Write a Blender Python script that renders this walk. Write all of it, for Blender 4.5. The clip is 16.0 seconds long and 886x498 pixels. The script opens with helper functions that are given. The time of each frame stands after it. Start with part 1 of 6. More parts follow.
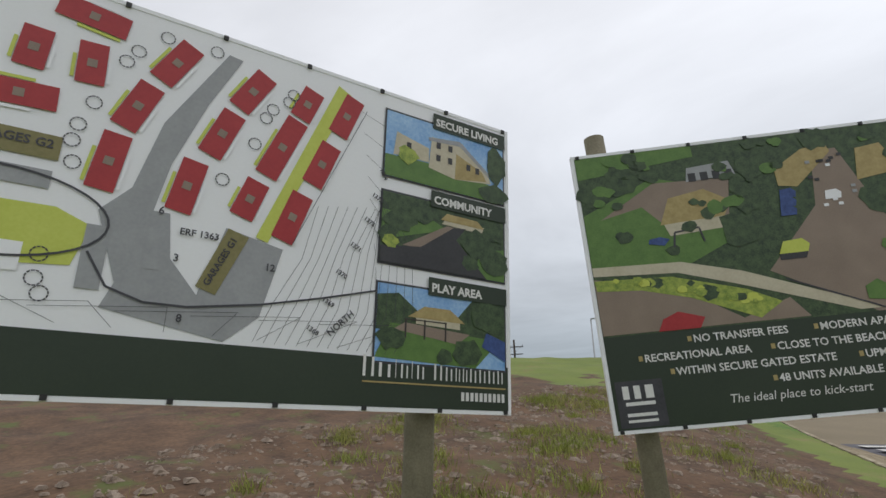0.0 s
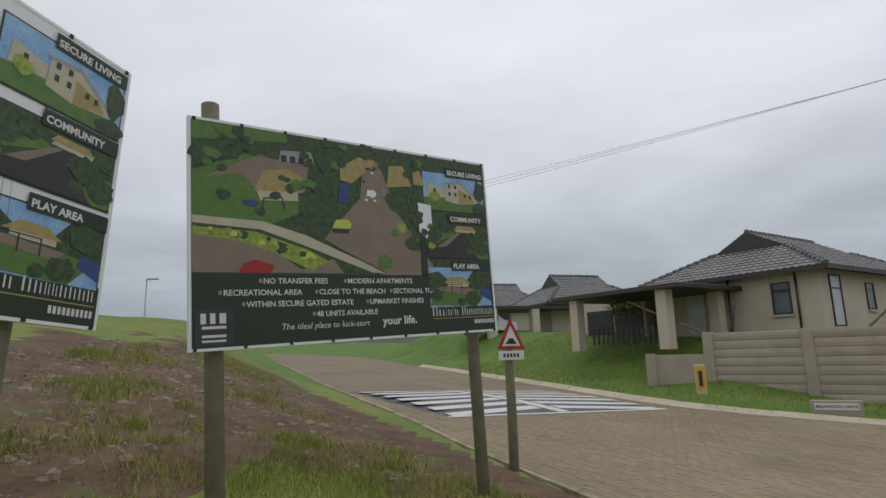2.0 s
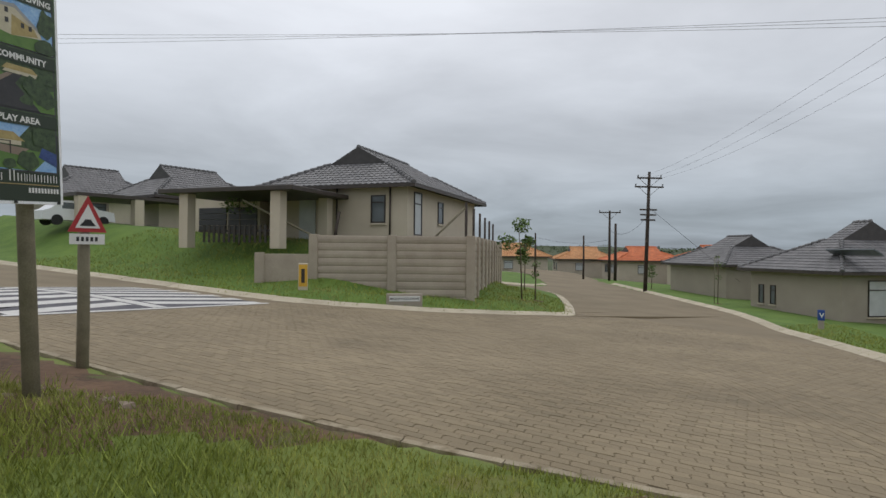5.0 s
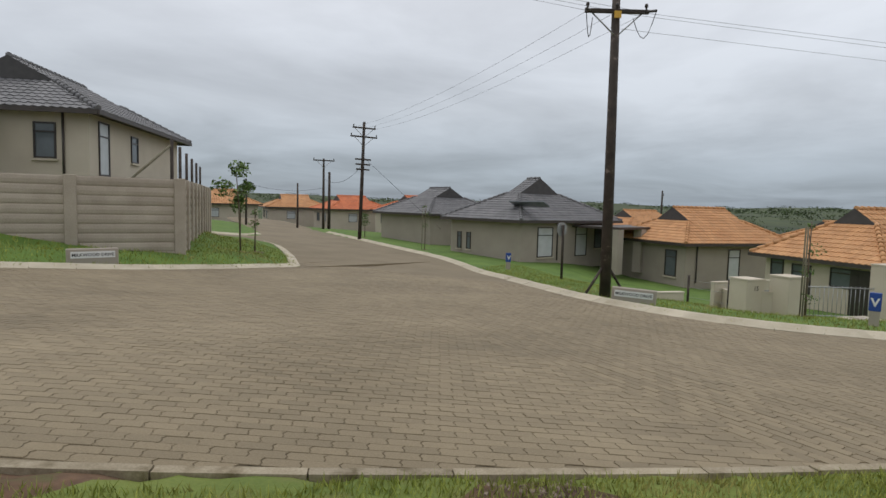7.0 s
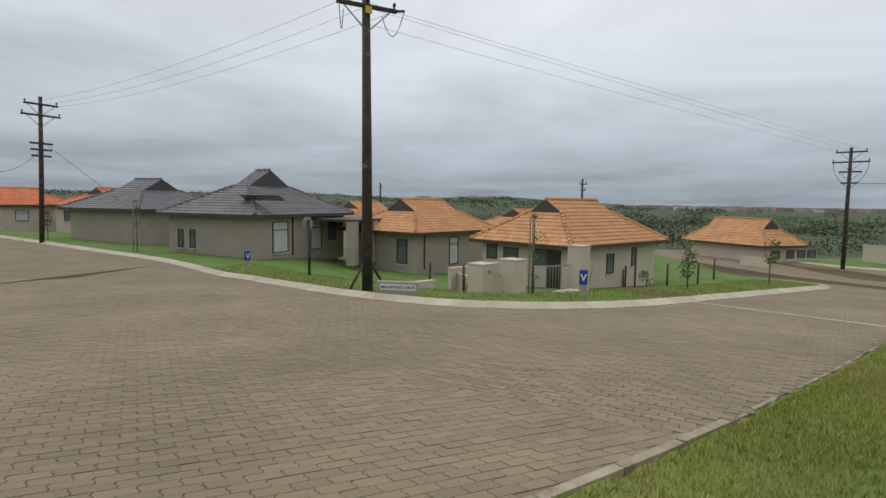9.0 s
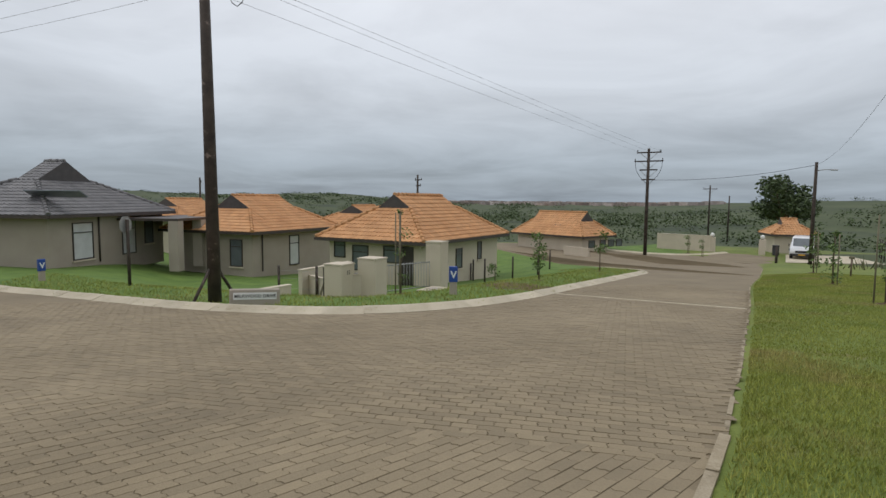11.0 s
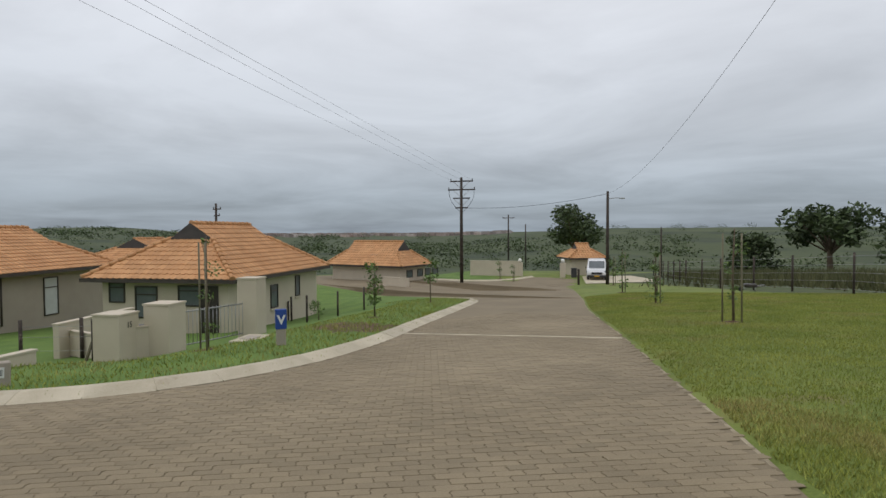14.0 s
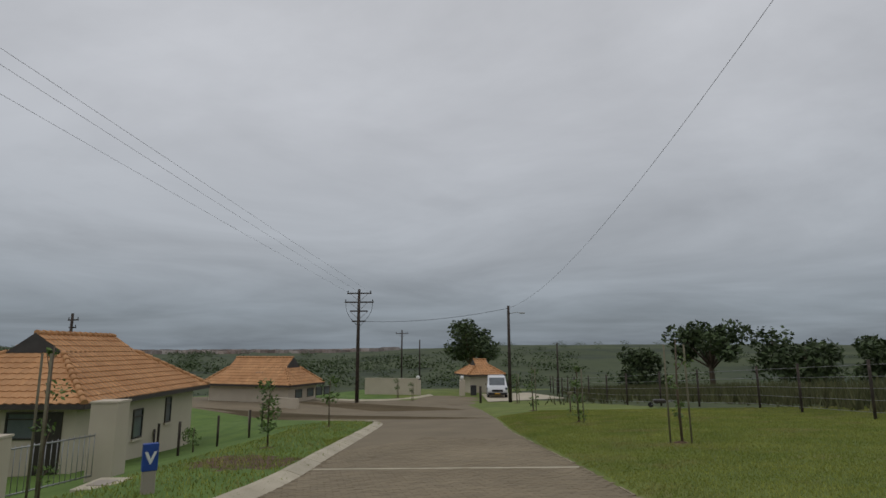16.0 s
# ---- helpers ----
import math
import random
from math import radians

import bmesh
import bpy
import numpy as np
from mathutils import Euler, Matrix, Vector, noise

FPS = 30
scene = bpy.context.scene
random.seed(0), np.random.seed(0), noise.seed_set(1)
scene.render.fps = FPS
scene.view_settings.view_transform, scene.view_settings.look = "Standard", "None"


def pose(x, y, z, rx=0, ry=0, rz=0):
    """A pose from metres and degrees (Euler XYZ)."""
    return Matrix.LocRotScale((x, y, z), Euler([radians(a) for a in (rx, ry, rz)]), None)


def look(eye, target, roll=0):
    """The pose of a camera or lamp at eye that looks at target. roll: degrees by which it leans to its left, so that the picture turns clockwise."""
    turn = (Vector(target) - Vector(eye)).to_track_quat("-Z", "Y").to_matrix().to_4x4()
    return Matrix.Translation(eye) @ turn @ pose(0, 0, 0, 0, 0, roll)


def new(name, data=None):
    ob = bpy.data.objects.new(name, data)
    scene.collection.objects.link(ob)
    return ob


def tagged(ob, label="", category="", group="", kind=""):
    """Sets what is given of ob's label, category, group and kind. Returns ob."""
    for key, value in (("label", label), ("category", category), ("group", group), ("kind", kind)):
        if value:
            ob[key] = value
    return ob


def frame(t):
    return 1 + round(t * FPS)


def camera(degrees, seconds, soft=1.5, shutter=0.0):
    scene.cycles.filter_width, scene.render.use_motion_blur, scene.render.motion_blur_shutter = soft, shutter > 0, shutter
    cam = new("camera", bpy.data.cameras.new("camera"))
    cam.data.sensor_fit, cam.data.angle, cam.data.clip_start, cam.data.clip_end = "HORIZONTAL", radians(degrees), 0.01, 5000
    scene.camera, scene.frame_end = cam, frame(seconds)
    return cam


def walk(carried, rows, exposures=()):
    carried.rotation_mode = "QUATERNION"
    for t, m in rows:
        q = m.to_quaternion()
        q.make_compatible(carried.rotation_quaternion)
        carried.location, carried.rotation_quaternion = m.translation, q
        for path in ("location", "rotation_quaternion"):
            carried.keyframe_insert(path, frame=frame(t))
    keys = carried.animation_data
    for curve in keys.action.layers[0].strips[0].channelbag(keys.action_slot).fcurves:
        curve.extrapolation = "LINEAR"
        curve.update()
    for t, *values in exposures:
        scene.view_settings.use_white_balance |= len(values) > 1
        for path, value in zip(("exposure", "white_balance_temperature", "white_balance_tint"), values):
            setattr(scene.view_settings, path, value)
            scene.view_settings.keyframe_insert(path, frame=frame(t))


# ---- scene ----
PATH = [
    (0.0, 0.03, 0.49, 0.08, 44.71, 14.88, 2.24),
    (0.5, 0.06, 0.13, 0.01, 29.22, 14.56, 2.75),
    (1.0, 0.19, -0.17, -0.05, 18.94, 13.73, 2.41),
    (1.5, 0.21, -0.31, -0.13, 10.01, 12.51, 2.04),
    (2.0, 0.24, -0.39, -0.23, 1.98, 10.37, 1.64),
    (2.5, 0.32, -0.43, -0.31, -5.74, 8.25, 1.26),
    (3.0, 0.38, -0.48, -0.41, -12.85, 6.28, 0.71),
    (3.5, 0.43, -0.49, -0.42, -19.56, 3.97, 0.43),
    (6.0, 0.52, 0.18, -0.37, -48.31, -2.56, -1.43),
    (6.5, 0.63, 0.51, -0.42, -57.19, -3.36, -1.47),
    (7.0, 0.82, 1.00, -0.41, -64.22, -4.47, -1.49),
    (7.5, 0.87, 1.37, -0.38, -71.89, -4.99, -1.35),
    (8.0, 0.96, 1.76, -0.37, -78.32, -5.00, -1.27),
    (8.5, 1.07, 2.12, -0.35, -85.46, -4.79, -1.15),
    (9.0, 1.13, 2.48, -0.30, -92.53, -4.79, -0.87),
    (11.5, 3.20, 3.48, -0.37, -113.46, -4.93, -0.45),
    (12.0, 3.80, 3.44, -0.40, -117.39, -4.86, -0.26),
    (12.5, 4.38, 3.37, -0.43, -121.09, -4.73, -0.00),
    (13.0, 4.91, 3.13, -0.46, -123.46, -4.32, 0.14),
    (13.5, 5.37, 3.00, -0.51, -125.74, -3.11, 0.20),
    (14.0, 5.84, 2.82, -0.55, -129.46, -1.74, 0.31),
    (14.5, 6.34, 2.67, -0.58, -131.27, 0.86, 0.33),
    (15.0, 6.86, 2.53, -0.62, -135.11, 3.55, 0.34),
    (15.5, 7.37, 2.38, -0.66, -136.72, 6.99, 0.35),
    (16.0, 7.88, 2.18, -0.70, -140.70, 9.92, 0.19),
]
cam = camera(76.0, 16.0)
walk(cam, [(t, pose(x, y, z, 90 + pitch, roll, yaw)) for t, x, y, z, yaw, pitch, roll in PATH],
     [(0.0, 0.15), (0.7, 0.0), (1.5, -0.1), (3.5, -0.05), (7.0, 0.15), (12.5, 0.12), (14.5, 0.0), (16.0, -0.55)])

# ---- light ----
world = bpy.data.worlds.new("overcast")
scene.world = world
world.use_nodes = True
wt = world.node_tree
wn, wl = wt.nodes, wt.links
wn.clear()
w_out = wn.new("ShaderNodeOutputWorld")
w_bg = wn.new("ShaderNodeBackground")
w_bg.inputs["Strength"].default_value = 1.08
sky = wn.new("ShaderNodeTexSky")
sky.sky_type = "NISHITA"
sky.sun_disc = False
sky.sun_elevation, sky.sun_rotation = radians(62), radians(20)
coord = wn.new("ShaderNodeTexCoord")
sep = wn.new("ShaderNodeSeparateXYZ")
wl.new(coord.outputs["Generated"], sep.inputs[0])
zc = wn.new("ShaderNodeMath"); zc.operation = "ADD"; zc.inputs[1].default_value = 0.10
wl.new(sep.outputs["Z"], zc.inputs[0])
zm = wn.new("ShaderNodeMath"); zm.operation = "MAXIMUM"; zm.inputs[1].default_value = 0.04
wl.new(zc.outputs[0], zm.inputs[0])
dv = wn.new("ShaderNodeVectorMath"); dv.operation = "DIVIDE"
cmb = wn.new("ShaderNodeCombineXYZ")
for k in range(3):
    wl.new(zm.outputs[0], cmb.inputs[k])
wl.new(coord.outputs["Generated"], dv.inputs[0]); wl.new(cmb.outputs[0], dv.inputs[1])
clouds = wn.new("ShaderNodeTexNoise")
clouds.inputs["Scale"].default_value = 0.55
clouds.inputs["Detail"].default_value = 7
clouds.inputs["Roughness"].default_value = 0.55
clouds.inputs["Distortion"].default_value = 0.4
wl.new(dv.outputs[0], clouds.inputs["Vector"])
tint = wn.new("ShaderNodeValToRGB")
tint.color_ramp.elements[0].position, tint.color_ramp.elements[0].color = 0.0, (0.23, 0.27, 0.315, 1)
tint.color_ramp.elements[1].position, tint.color_ramp.elements[1].color = 0.75, (0.78, 0.79, 0.83, 1)
for at_z, c in ((0.06, (0.29, 0.33, 0.375, 1)), (0.16, (0.43, 0.46, 0.50, 1)), (0.35, (0.56, 0.58, 0.62, 1))):
    e = tint.color_ramp.elements.new(at_z); e.color = c
wl.new(sep.outputs["Z"], tint.inputs[0])
dark = wn.new("ShaderNodeMapRange")
dark.inputs["From Min"].default_value, dark.inputs["From Max"].default_value = 0.32, 0.68
dark.inputs["To Min"].default_value, dark.inputs["To Max"].default_value = 0.80, 1.22
wl.new(clouds.outputs["Fac"], dark.inputs["Value"])
mul = wn.new("ShaderNodeVectorMath"); mul.operation = "SCALE"
wl.new(tint.outputs[0], mul.inputs[0]); wl.new(dark.outputs[0], mul.inputs["Scale"])
skys = wn.new("ShaderNodeVectorMath"); skys.operation = "SCALE"; skys.inputs["Scale"].default_value = 0.006
wl.new(sky.outputs[0], skys.inputs[0])
addv = wn.new("ShaderNodeVectorMath"); addv.operation = "ADD"
wl.new(mul.outputs[0], addv.inputs[0]); wl.new(skys.outputs[0], addv.inputs[1])
wl.new(addv.outputs[0], w_bg.inputs["Color"]); wl.new(w_bg.outputs[0], w_out.inputs["Surface"])
sun = new("sun", bpy.data.lights.new("sun", "SUN"))
sun.data.energy, sun.data.angle, sun.data.color = 0.45, radians(25), (1.0, 0.97, 0.92)
sun.matrix_world = look((0, 0, 50), (-7.0, -19.0, 0))


# ---- materials ----
def mat(name, a, b=None, scale=4.0, rough=0.85, bump=0.15, metal=0.0, fine=60.0, per_object=0.0, island=0.0, patch=None):
    """Two-scale noise between colours a and b, fine grain as relief."""
    m = bpy.data.materials.new(name)
    m.use_nodes = True
    n, l = m.node_tree.nodes, m.node_tree.links
    bs = n["Principled BSDF"]
    bs.inputs["Roughness"].default_value = rough
    bs.inputs["Metallic"].default_value = metal
    b = b or tuple(min(1, c * 1.25) for c in a)
    tc = n.new("ShaderNodeTexCoord")
    big = n.new("ShaderNodeTexNoise"); big.inputs["Scale"].default_value = scale; big.inputs["Detail"].default_value = 6
    small = n.new("ShaderNodeTexNoise"); small.inputs["Scale"].default_value = fine; small.inputs["Detail"].default_value = 4
    l.new(tc.outputs["Object"], big.inputs["Vector"]); l.new(tc.outputs["Object"], small.inputs["Vector"])
    mixf = n.new("ShaderNodeMath"); mixf.operation = "MULTIPLY_ADD"
    mixf.inputs[1].default_value = 0.45
    l.new(small.outputs["Fac"], mixf.inputs[0])
    half = n.new("ShaderNodeMath"); half.operation = "MULTIPLY"; half.inputs[1].default_value = 0.65
    l.new(big.outputs["Fac"], half.inputs[0]); l.new(half.outputs[0], mixf.inputs[2])
    ramp = n.new("ShaderNodeValToRGB")
    ramp.color_ramp.elements[0].position, ramp.color_ramp.elements[0].color = 0.36, (*a, 1)
    ramp.color_ramp.elements[1].position, ramp.color_ramp.elements[1].color = 0.74, (*b, 1)
    l.new(mixf.outputs[0], ramp.inputs[0])
    out = ramp.outputs[0]
    if patch:
        c, pscale, lo, hi = patch
        pn = n.new("ShaderNodeTexNoise"); pn.inputs["Scale"].default_value = pscale; pn.inputs["Detail"].default_value = 8
        pn.inputs["Roughness"].default_value = 0.65
        l.new(tc.outputs["Object"], pn.inputs["Vector"])
        pr = n.new("ShaderNodeMapRange"); pr.inputs["From Min"].default_value, pr.inputs["From Max"].default_value = lo, hi
        l.new(pn.outputs["Fac"], pr.inputs["Value"])
        px = n.new("ShaderNodeMix"); px.data_type = "RGBA"
        l.new(pr.outputs[0], px.inputs[0]); l.new(out, px.inputs[6]); px.inputs[7].default_value = (*c, 1)
        out = px.outputs[2]
    if per_object or island:
        src = n.new("ShaderNodeObjectInfo").outputs["Random"] if per_object else n.new("ShaderNodeNewGeometry").outputs["Random Per Island"]
        v = n.new("ShaderNodeMapRange")
        s = per_object or island
        v.inputs["To Min"].default_value, v.inputs["To Max"].default_value = 1 - s, 1 + s
        l.new(src, v.inputs["Value"])
        sc = n.new("ShaderNodeVectorMath"); sc.operation = "SCALE"
        l.new(out, sc.inputs[0]); l.new(v.outputs[0], sc.inputs["Scale"])
        out = sc.outputs[0]
    l.new(out, bs.inputs["Base Color"])
    if bump:
        bp = n.new("ShaderNodeBump"); bp.inputs["Strength"].default_value = bump; bp.inputs["Distance"].default_value = 0.02
        l.new(mixf.outputs[0], bp.inputs["Height"]); l.new(bp.outputs[0], bs.inputs["Normal"])
    return m


M_GRASS = mat("lawn", (0.085, 0.130, 0.018), (0.195, 0.230, 0.045), 0.5, 0.95, 0.5, fine=35, patch=((0.22, 0.165, 0.070), 0.8, 0.56, 0.74))
M_LUSH = mat("lush_grass", (0.060, 0.122, 0.014), (0.135, 0.215, 0.034), 0.8, 0.95, 0.5, fine=40)
M_DIRT = mat("red_soil", (0.046, 0.025, 0.013), (0.165, 0.094, 0.050), 1.6, 0.95, 1.0, fine=14, patch=((0.090, 0.105, 0.026), 1.3, 0.55, 0.66))
M_VELD = mat("veld", (0.030, 0.047, 0.014), (0.078, 0.098, 0.032), 0.02, 0.95, 0.2, fine=0.5, patch=((0.025, 0.040, 0.016), 0.03, 0.5, 0.62))
M_SEA = mat("sea", (0.10, 0.14, 0.18), (0.11, 0.15, 0.19), 0.01, 0.4, 0.0)
M_BED = mat("road_bed", (0.165, 0.130, 0.078), (0.240, 0.192, 0.122), 0.5, 0.9, 0.3, fine=40)
M_PAVER = mat("paver", (0.185, 0.145, 0.086), (0.290, 0.232, 0.145), 0.35, 0.85, 0.4, fine=70, island=0.10, patch=((0.165, 0.130, 0.080), 0.22, 0.52, 0.75))
M_PAVER_ONE = mat("paver_single", (0.185, 0.145, 0.086), (0.290, 0.232, 0.145), 0.35, 0.85, 0.4, fine=70, per_object=0.13)
M_KERB = mat("kerb_concrete", (0.38, 0.33, 0.235), (0.56, 0.50, 0.38), 1.5, 0.9, 0.3, per_object=0.08, patch=((0.30, 0.24, 0.15), 2.0, 0.6, 0.75))
M_EDGING = mat("edging_concrete", (0.24, 0.195, 0.125), (0.42, 0.36, 0.26), 2.5, 0.95, 0.4, per_object=0.15, patch=((0.16, 0.125, 0.07), 3.0, 0.5, 0.65))
M_PLASTER = mat("beige_plaster", (0.52, 0.45, 0.35), (0.62, 0.55, 0.44), 0.8, 0.9, 0.15)
M_PLASTER2 = mat("taupe_plaster", (0.33, 0.285, 0.235), (0.41, 0.36, 0.30), 0.8, 0.9, 0.15)
M_PRECAST = mat("precast", (0.34, 0.285, 0.225), (0.46, 0.395, 0.32), 1.5, 0.9, 0.5, fine=30, per_object=0.06)
M_GREYTILE = mat("grey_tile", (0.115, 0.115, 0.120), (0.205, 0.200, 0.200), 1.5, 0.6, 0.2, island=0.1)
M_ORANGETILE = mat("orange_tile", (0.45, 0.215, 0.085), (0.63, 0.345, 0.16), 1.2, 0.75, 0.2, island=0.1)
M_REDTILE = mat("red_tile", (0.50, 0.14, 0.055), (0.68, 0.23, 0.10), 1.2, 0.75, 0.2, island=0.1)
M_GABLET = mat("gablet_board", (0.045, 0.042, 0.042), (0.075, 0.07, 0.068), 3, 0.6)
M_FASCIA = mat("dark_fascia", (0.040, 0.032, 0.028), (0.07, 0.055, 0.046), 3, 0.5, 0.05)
M_FRAME = mat("bronze_frame", (0.028, 0.022, 0.020), (0.05, 0.04, 0.034), 5, 0.4, 0.05)
M_GARAGE = mat("garage_door", (0.030, 0.030, 0.034), (0.05, 0.05, 0.055), 3, 0.5, 0.05)
M_GLASS = mat("pane", (0.10, 0.115, 0.125), (0.16, 0.18, 0.19), 1.5, 0.08, 0.0)
M_CURTAIN = mat("curtained_pane", (0.50, 0.52, 0.52), (0.62, 0.64, 0.64), 2, 0.15, 0.0)
M_POST = mat("treated_pole", (0.125, 0.112, 0.072), (0.235, 0.21, 0.14), 6, 0.9, 0.4, fine=80)
M_CREO = mat("creosote_pole", (0.018, 0.013, 0.010), (0.075, 0.055, 0.042), 3, 0.8, 0.4, patch=((0.22, 0.17, 0.14), 4, 0.60, 0.70))
M_STEEL = mat("galvanised", (0.30, 0.30, 0.30), (0.42, 0.42, 0.42), 5, 0.45, 0.05, metal=0.6)
M_BLACK = mat("black", (0.012, 0.012, 0.013), (0.03, 0.03, 0.03), 5, 0.6, 0.05)
M_WHITE = mat("white_paint", (0.66, 0.66, 0.64), (0.78, 0.78, 0.76), 3, 0.6, 0.1)
M_BOARDWHITE = mat("board_white", (0.84, 0.85, 0.87), (0.88, 0.89, 0.91), 1, 0.45, 0.02)
M_ROADPAINT = mat("road_paint", (0.50, 0.49, 0.46), (0.66, 0.65, 0.62), 3, 0.8, 0.3, fine=60)
M_HUMP = mat("hump_asphalt", (0.075, 0.072, 0.085), (0.12, 0.115, 0.125), 3, 0.85, 0.3)
M_BOARDGREEN = mat("board_dark_green", (0.018, 0.032, 0.016), (0.026, 0.042, 0.022), 2, 0.45, 0.02)
M_RED = mat("print_red", (0.34, 0.018, 0.022), (0.42, 0.030, 0.032), 8, 0.45, 0.0)
M_LIME = mat("print_lime", (0.50, 0.56, 0.075), (0.58, 0.64, 0.12), 8, 0.45, 0.0)
M_PGREY = mat("print_grey", (0.29, 0.30, 0.31), (0.36, 0.37, 0.38), 8, 0.45, 0.0)
M_OLIVE = mat("print_olive", (0.19, 0.17, 0.055), (0.24, 0.21, 0.08), 40, 0.45, 0.0)
M_INK = mat("print_ink", (0.03, 0.03, 0.035), (0.06, 0.06, 0.07), 8, 0.45, 0.0)
M_PGRASS = mat("print_grass", (0.075, 0.16, 0.030), (0.13, 0.24, 0.05), 14, 0.45, 0.0, fine=120)
M_PTREE = mat("print_tree", (0.012, 0.030, 0.012), (0.075, 0.125, 0.045), 22, 0.45, 0.0, fine=110)
M_PROAD = mat("print_paving", (0.22, 0.165, 0.125), (0.30, 0.23, 0.175), 5, 0.45, 0.0, fine=150)
M_PASPH = mat("print_asphalt", (0.024, 0.024, 0.026), (0.045, 0.045, 0.048), 5, 0.45, 0.0)
M_PSKY = mat("print_sky", (0.13, 0.32, 0.66), (0.40, 0.60, 0.82), 5, 0.45, 0.0)
M_PROOF = mat("print_thatch", (0.33, 0.25, 0.09), (0.46, 0.36, 0.15), 18, 0.45, 0.0)
M_PWALL = mat("print_wall", (0.48, 0.43, 0.30), (0.60, 0.55, 0.42), 9, 0.45, 0.0)
M_PBUSH = mat("print_bush", (0.13, 0.22, 0.03), (0.46, 0.52, 0.09), 30, 0.45, 0.0, fine=140)
M_PBLUE = mat("print_blue", (0.02, 0.045, 0.16), (0.05, 0.10, 0.30), 20, 0.45, 0.0)
M_BLUE = mat("sign_blue", (0.012, 0.050, 0.25), (0.02, 0.07, 0.32), 6, 0.5, 0.05)
M_YELLOW = mat("yellow", (0.62, 0.34, 0.03), (0.74, 0.44, 0.06), 6, 0.5, 0.05)
M_STONE = mat("stone_chip", (0.10, 0.068, 0.045), (0.30, 0.24, 0.185), 5, 0.9, 0.3, per_object=0.2, island=0.2)
M_BARK = mat("bark", (0.09, 0.065, 0.045), (0.17, 0.13, 0.09), 8, 0.9, 0.4)
M_LEAF = mat("sapling_leaf", (0.055, 0.115, 0.025), (0.150, 0.215, 0.050), 5, 0.6, 0.1, island=0.35)
M_DARKLEAF = mat("dense_leaf", (0.028, 0.052, 0.018), (0.090, 0.125, 0.042), 1.5, 0.7, 0.1, island=0.4)
M_BLADE = mat("grass_blade", (0.165, 0.220, 0.030), (0.345, 0.355, 0.078), 0.7, 0.8, 0.0, island=0.35, patch=((0.36, 0.28, 0.12), 0.55, 0.52, 0.74))
M_DRY = mat("dry_grass", (0.060, 0.075, 0.026), (0.135, 0.130, 0.055), 1.0, 0.9, 0.0, island=0.3)
M_CAR = mat("car_white", (0.70, 0.71, 0.72), (0.76, 0.77, 0.78), 2, 0.25, 0.0)
M_RUBBER = mat("rubber", (0.012, 0.012, 0.012), (0.025, 0.025, 0.025), 8, 0.8, 0.1)
M_GLOBE = mat("white_globe", (0.78, 0.78, 0.74), (0.82, 0.82, 0.78), 2, 0.3, 0.0)


# ---- builders ----
def obj(name, bm, material, parent=None, label=""):
    me = bpy.data.meshes.new(name)
    bm.to_mesh(me)
    bm.free()
    for m in (material if isinstance(material, (list, tuple)) else [material]):
        me.materials.append(m)
    o = new(name, me)
    if parent:
        o.parent = parent
    if label:
        o["label"] = label
    return o


def part(name, bm, material, parent, label=""):
    return obj(name, bm, material, parent, label)


def thing(name, m, label, category, group="", kind=""):
    e = new(name)
    e.matrix_world = m
    return tagged(e, label, category, group, kind)


def box(x0, y0, z0, x1, y1, z1, bm=None, m=None, bevel=0.0):
    b = bmesh.new() if bm is None else bm
    vs = [Vector((x, y, z)) for z in (z0, z1) for x, y in ((x0, y0), (x1, y0), (x1, y1), (x0, y1))]
    if m is not None:
        vs = [m @ v for v in vs]
    vs = [b.verts.new(v) for v in vs]
    fs = [b.faces.new([vs[i] for i in f]) for f in ((3, 2, 1, 0), (4, 5, 6, 7), (0, 1, 5, 4), (1, 2, 6, 5), (2, 3, 7, 6), (3, 0, 4, 7))]
    if bevel:
        bmesh.ops.bevel(b, geom=list({e for f in fs for e in f.edges}), offset=bevel, segments=1, affect="EDGES")
    return b


def tube(points, radii, sides=8, bm=None, wob=0.0):
    """A tapered round bar along points."""
    b = bmesh.new() if bm is None else bm
    rings = []
    pts = [Vector(p) for p in points]
    for i, p in enumerate(pts):
        d = (pts[min(i + 1, len(pts) - 1)] - pts[max(i - 1, 0)]).normalized()
        a = d.cross(Vector((0, 0, 1)) if abs(d.z) < 0.9 else Vector((1, 0, 0))).normalized()
        c = d.cross(a)
        r = radii[i] if isinstance(radii, (list, tuple)) else radii
        rings.append([b.verts.new(p + (a * math.cos(k * 2 * math.pi / sides) + c * math.sin(k * 2 * math.pi / sides)) * r * (1 + random.uniform(-wob, wob))) for k in range(sides)])
    for r0, r1 in zip(rings, rings[1:]):
        for k in range(sides):
            f = b.faces.new((r0[k], r0[(k + 1) % sides], r1[(k + 1) % sides], r1[k]))
            f.smooth = True
    b.faces.new(rings[0][::-1])
    b.faces.new(rings[-1])
    return b


def sheet(points, y=0.0, thick=0.0, bm=None):
    """A flat polygon in the x-z plane of a board, facing -y."""
    b = bmesh.new() if bm is None else bm
    f = b.faces.new([b.verts.new((u, y, v)) for u, v in points])
    f.normal_update()
    if f.normal.y > 0:
        f.normal_flip()
    if thick:
        r = bmesh.ops.extrude_face_region(b, geom=[f])
        bmesh.ops.translate(b, vec=(0, -thick, 0), verts=[g for g in r["geom"] if isinstance(g, bmesh.types.BMVert)])
    return b


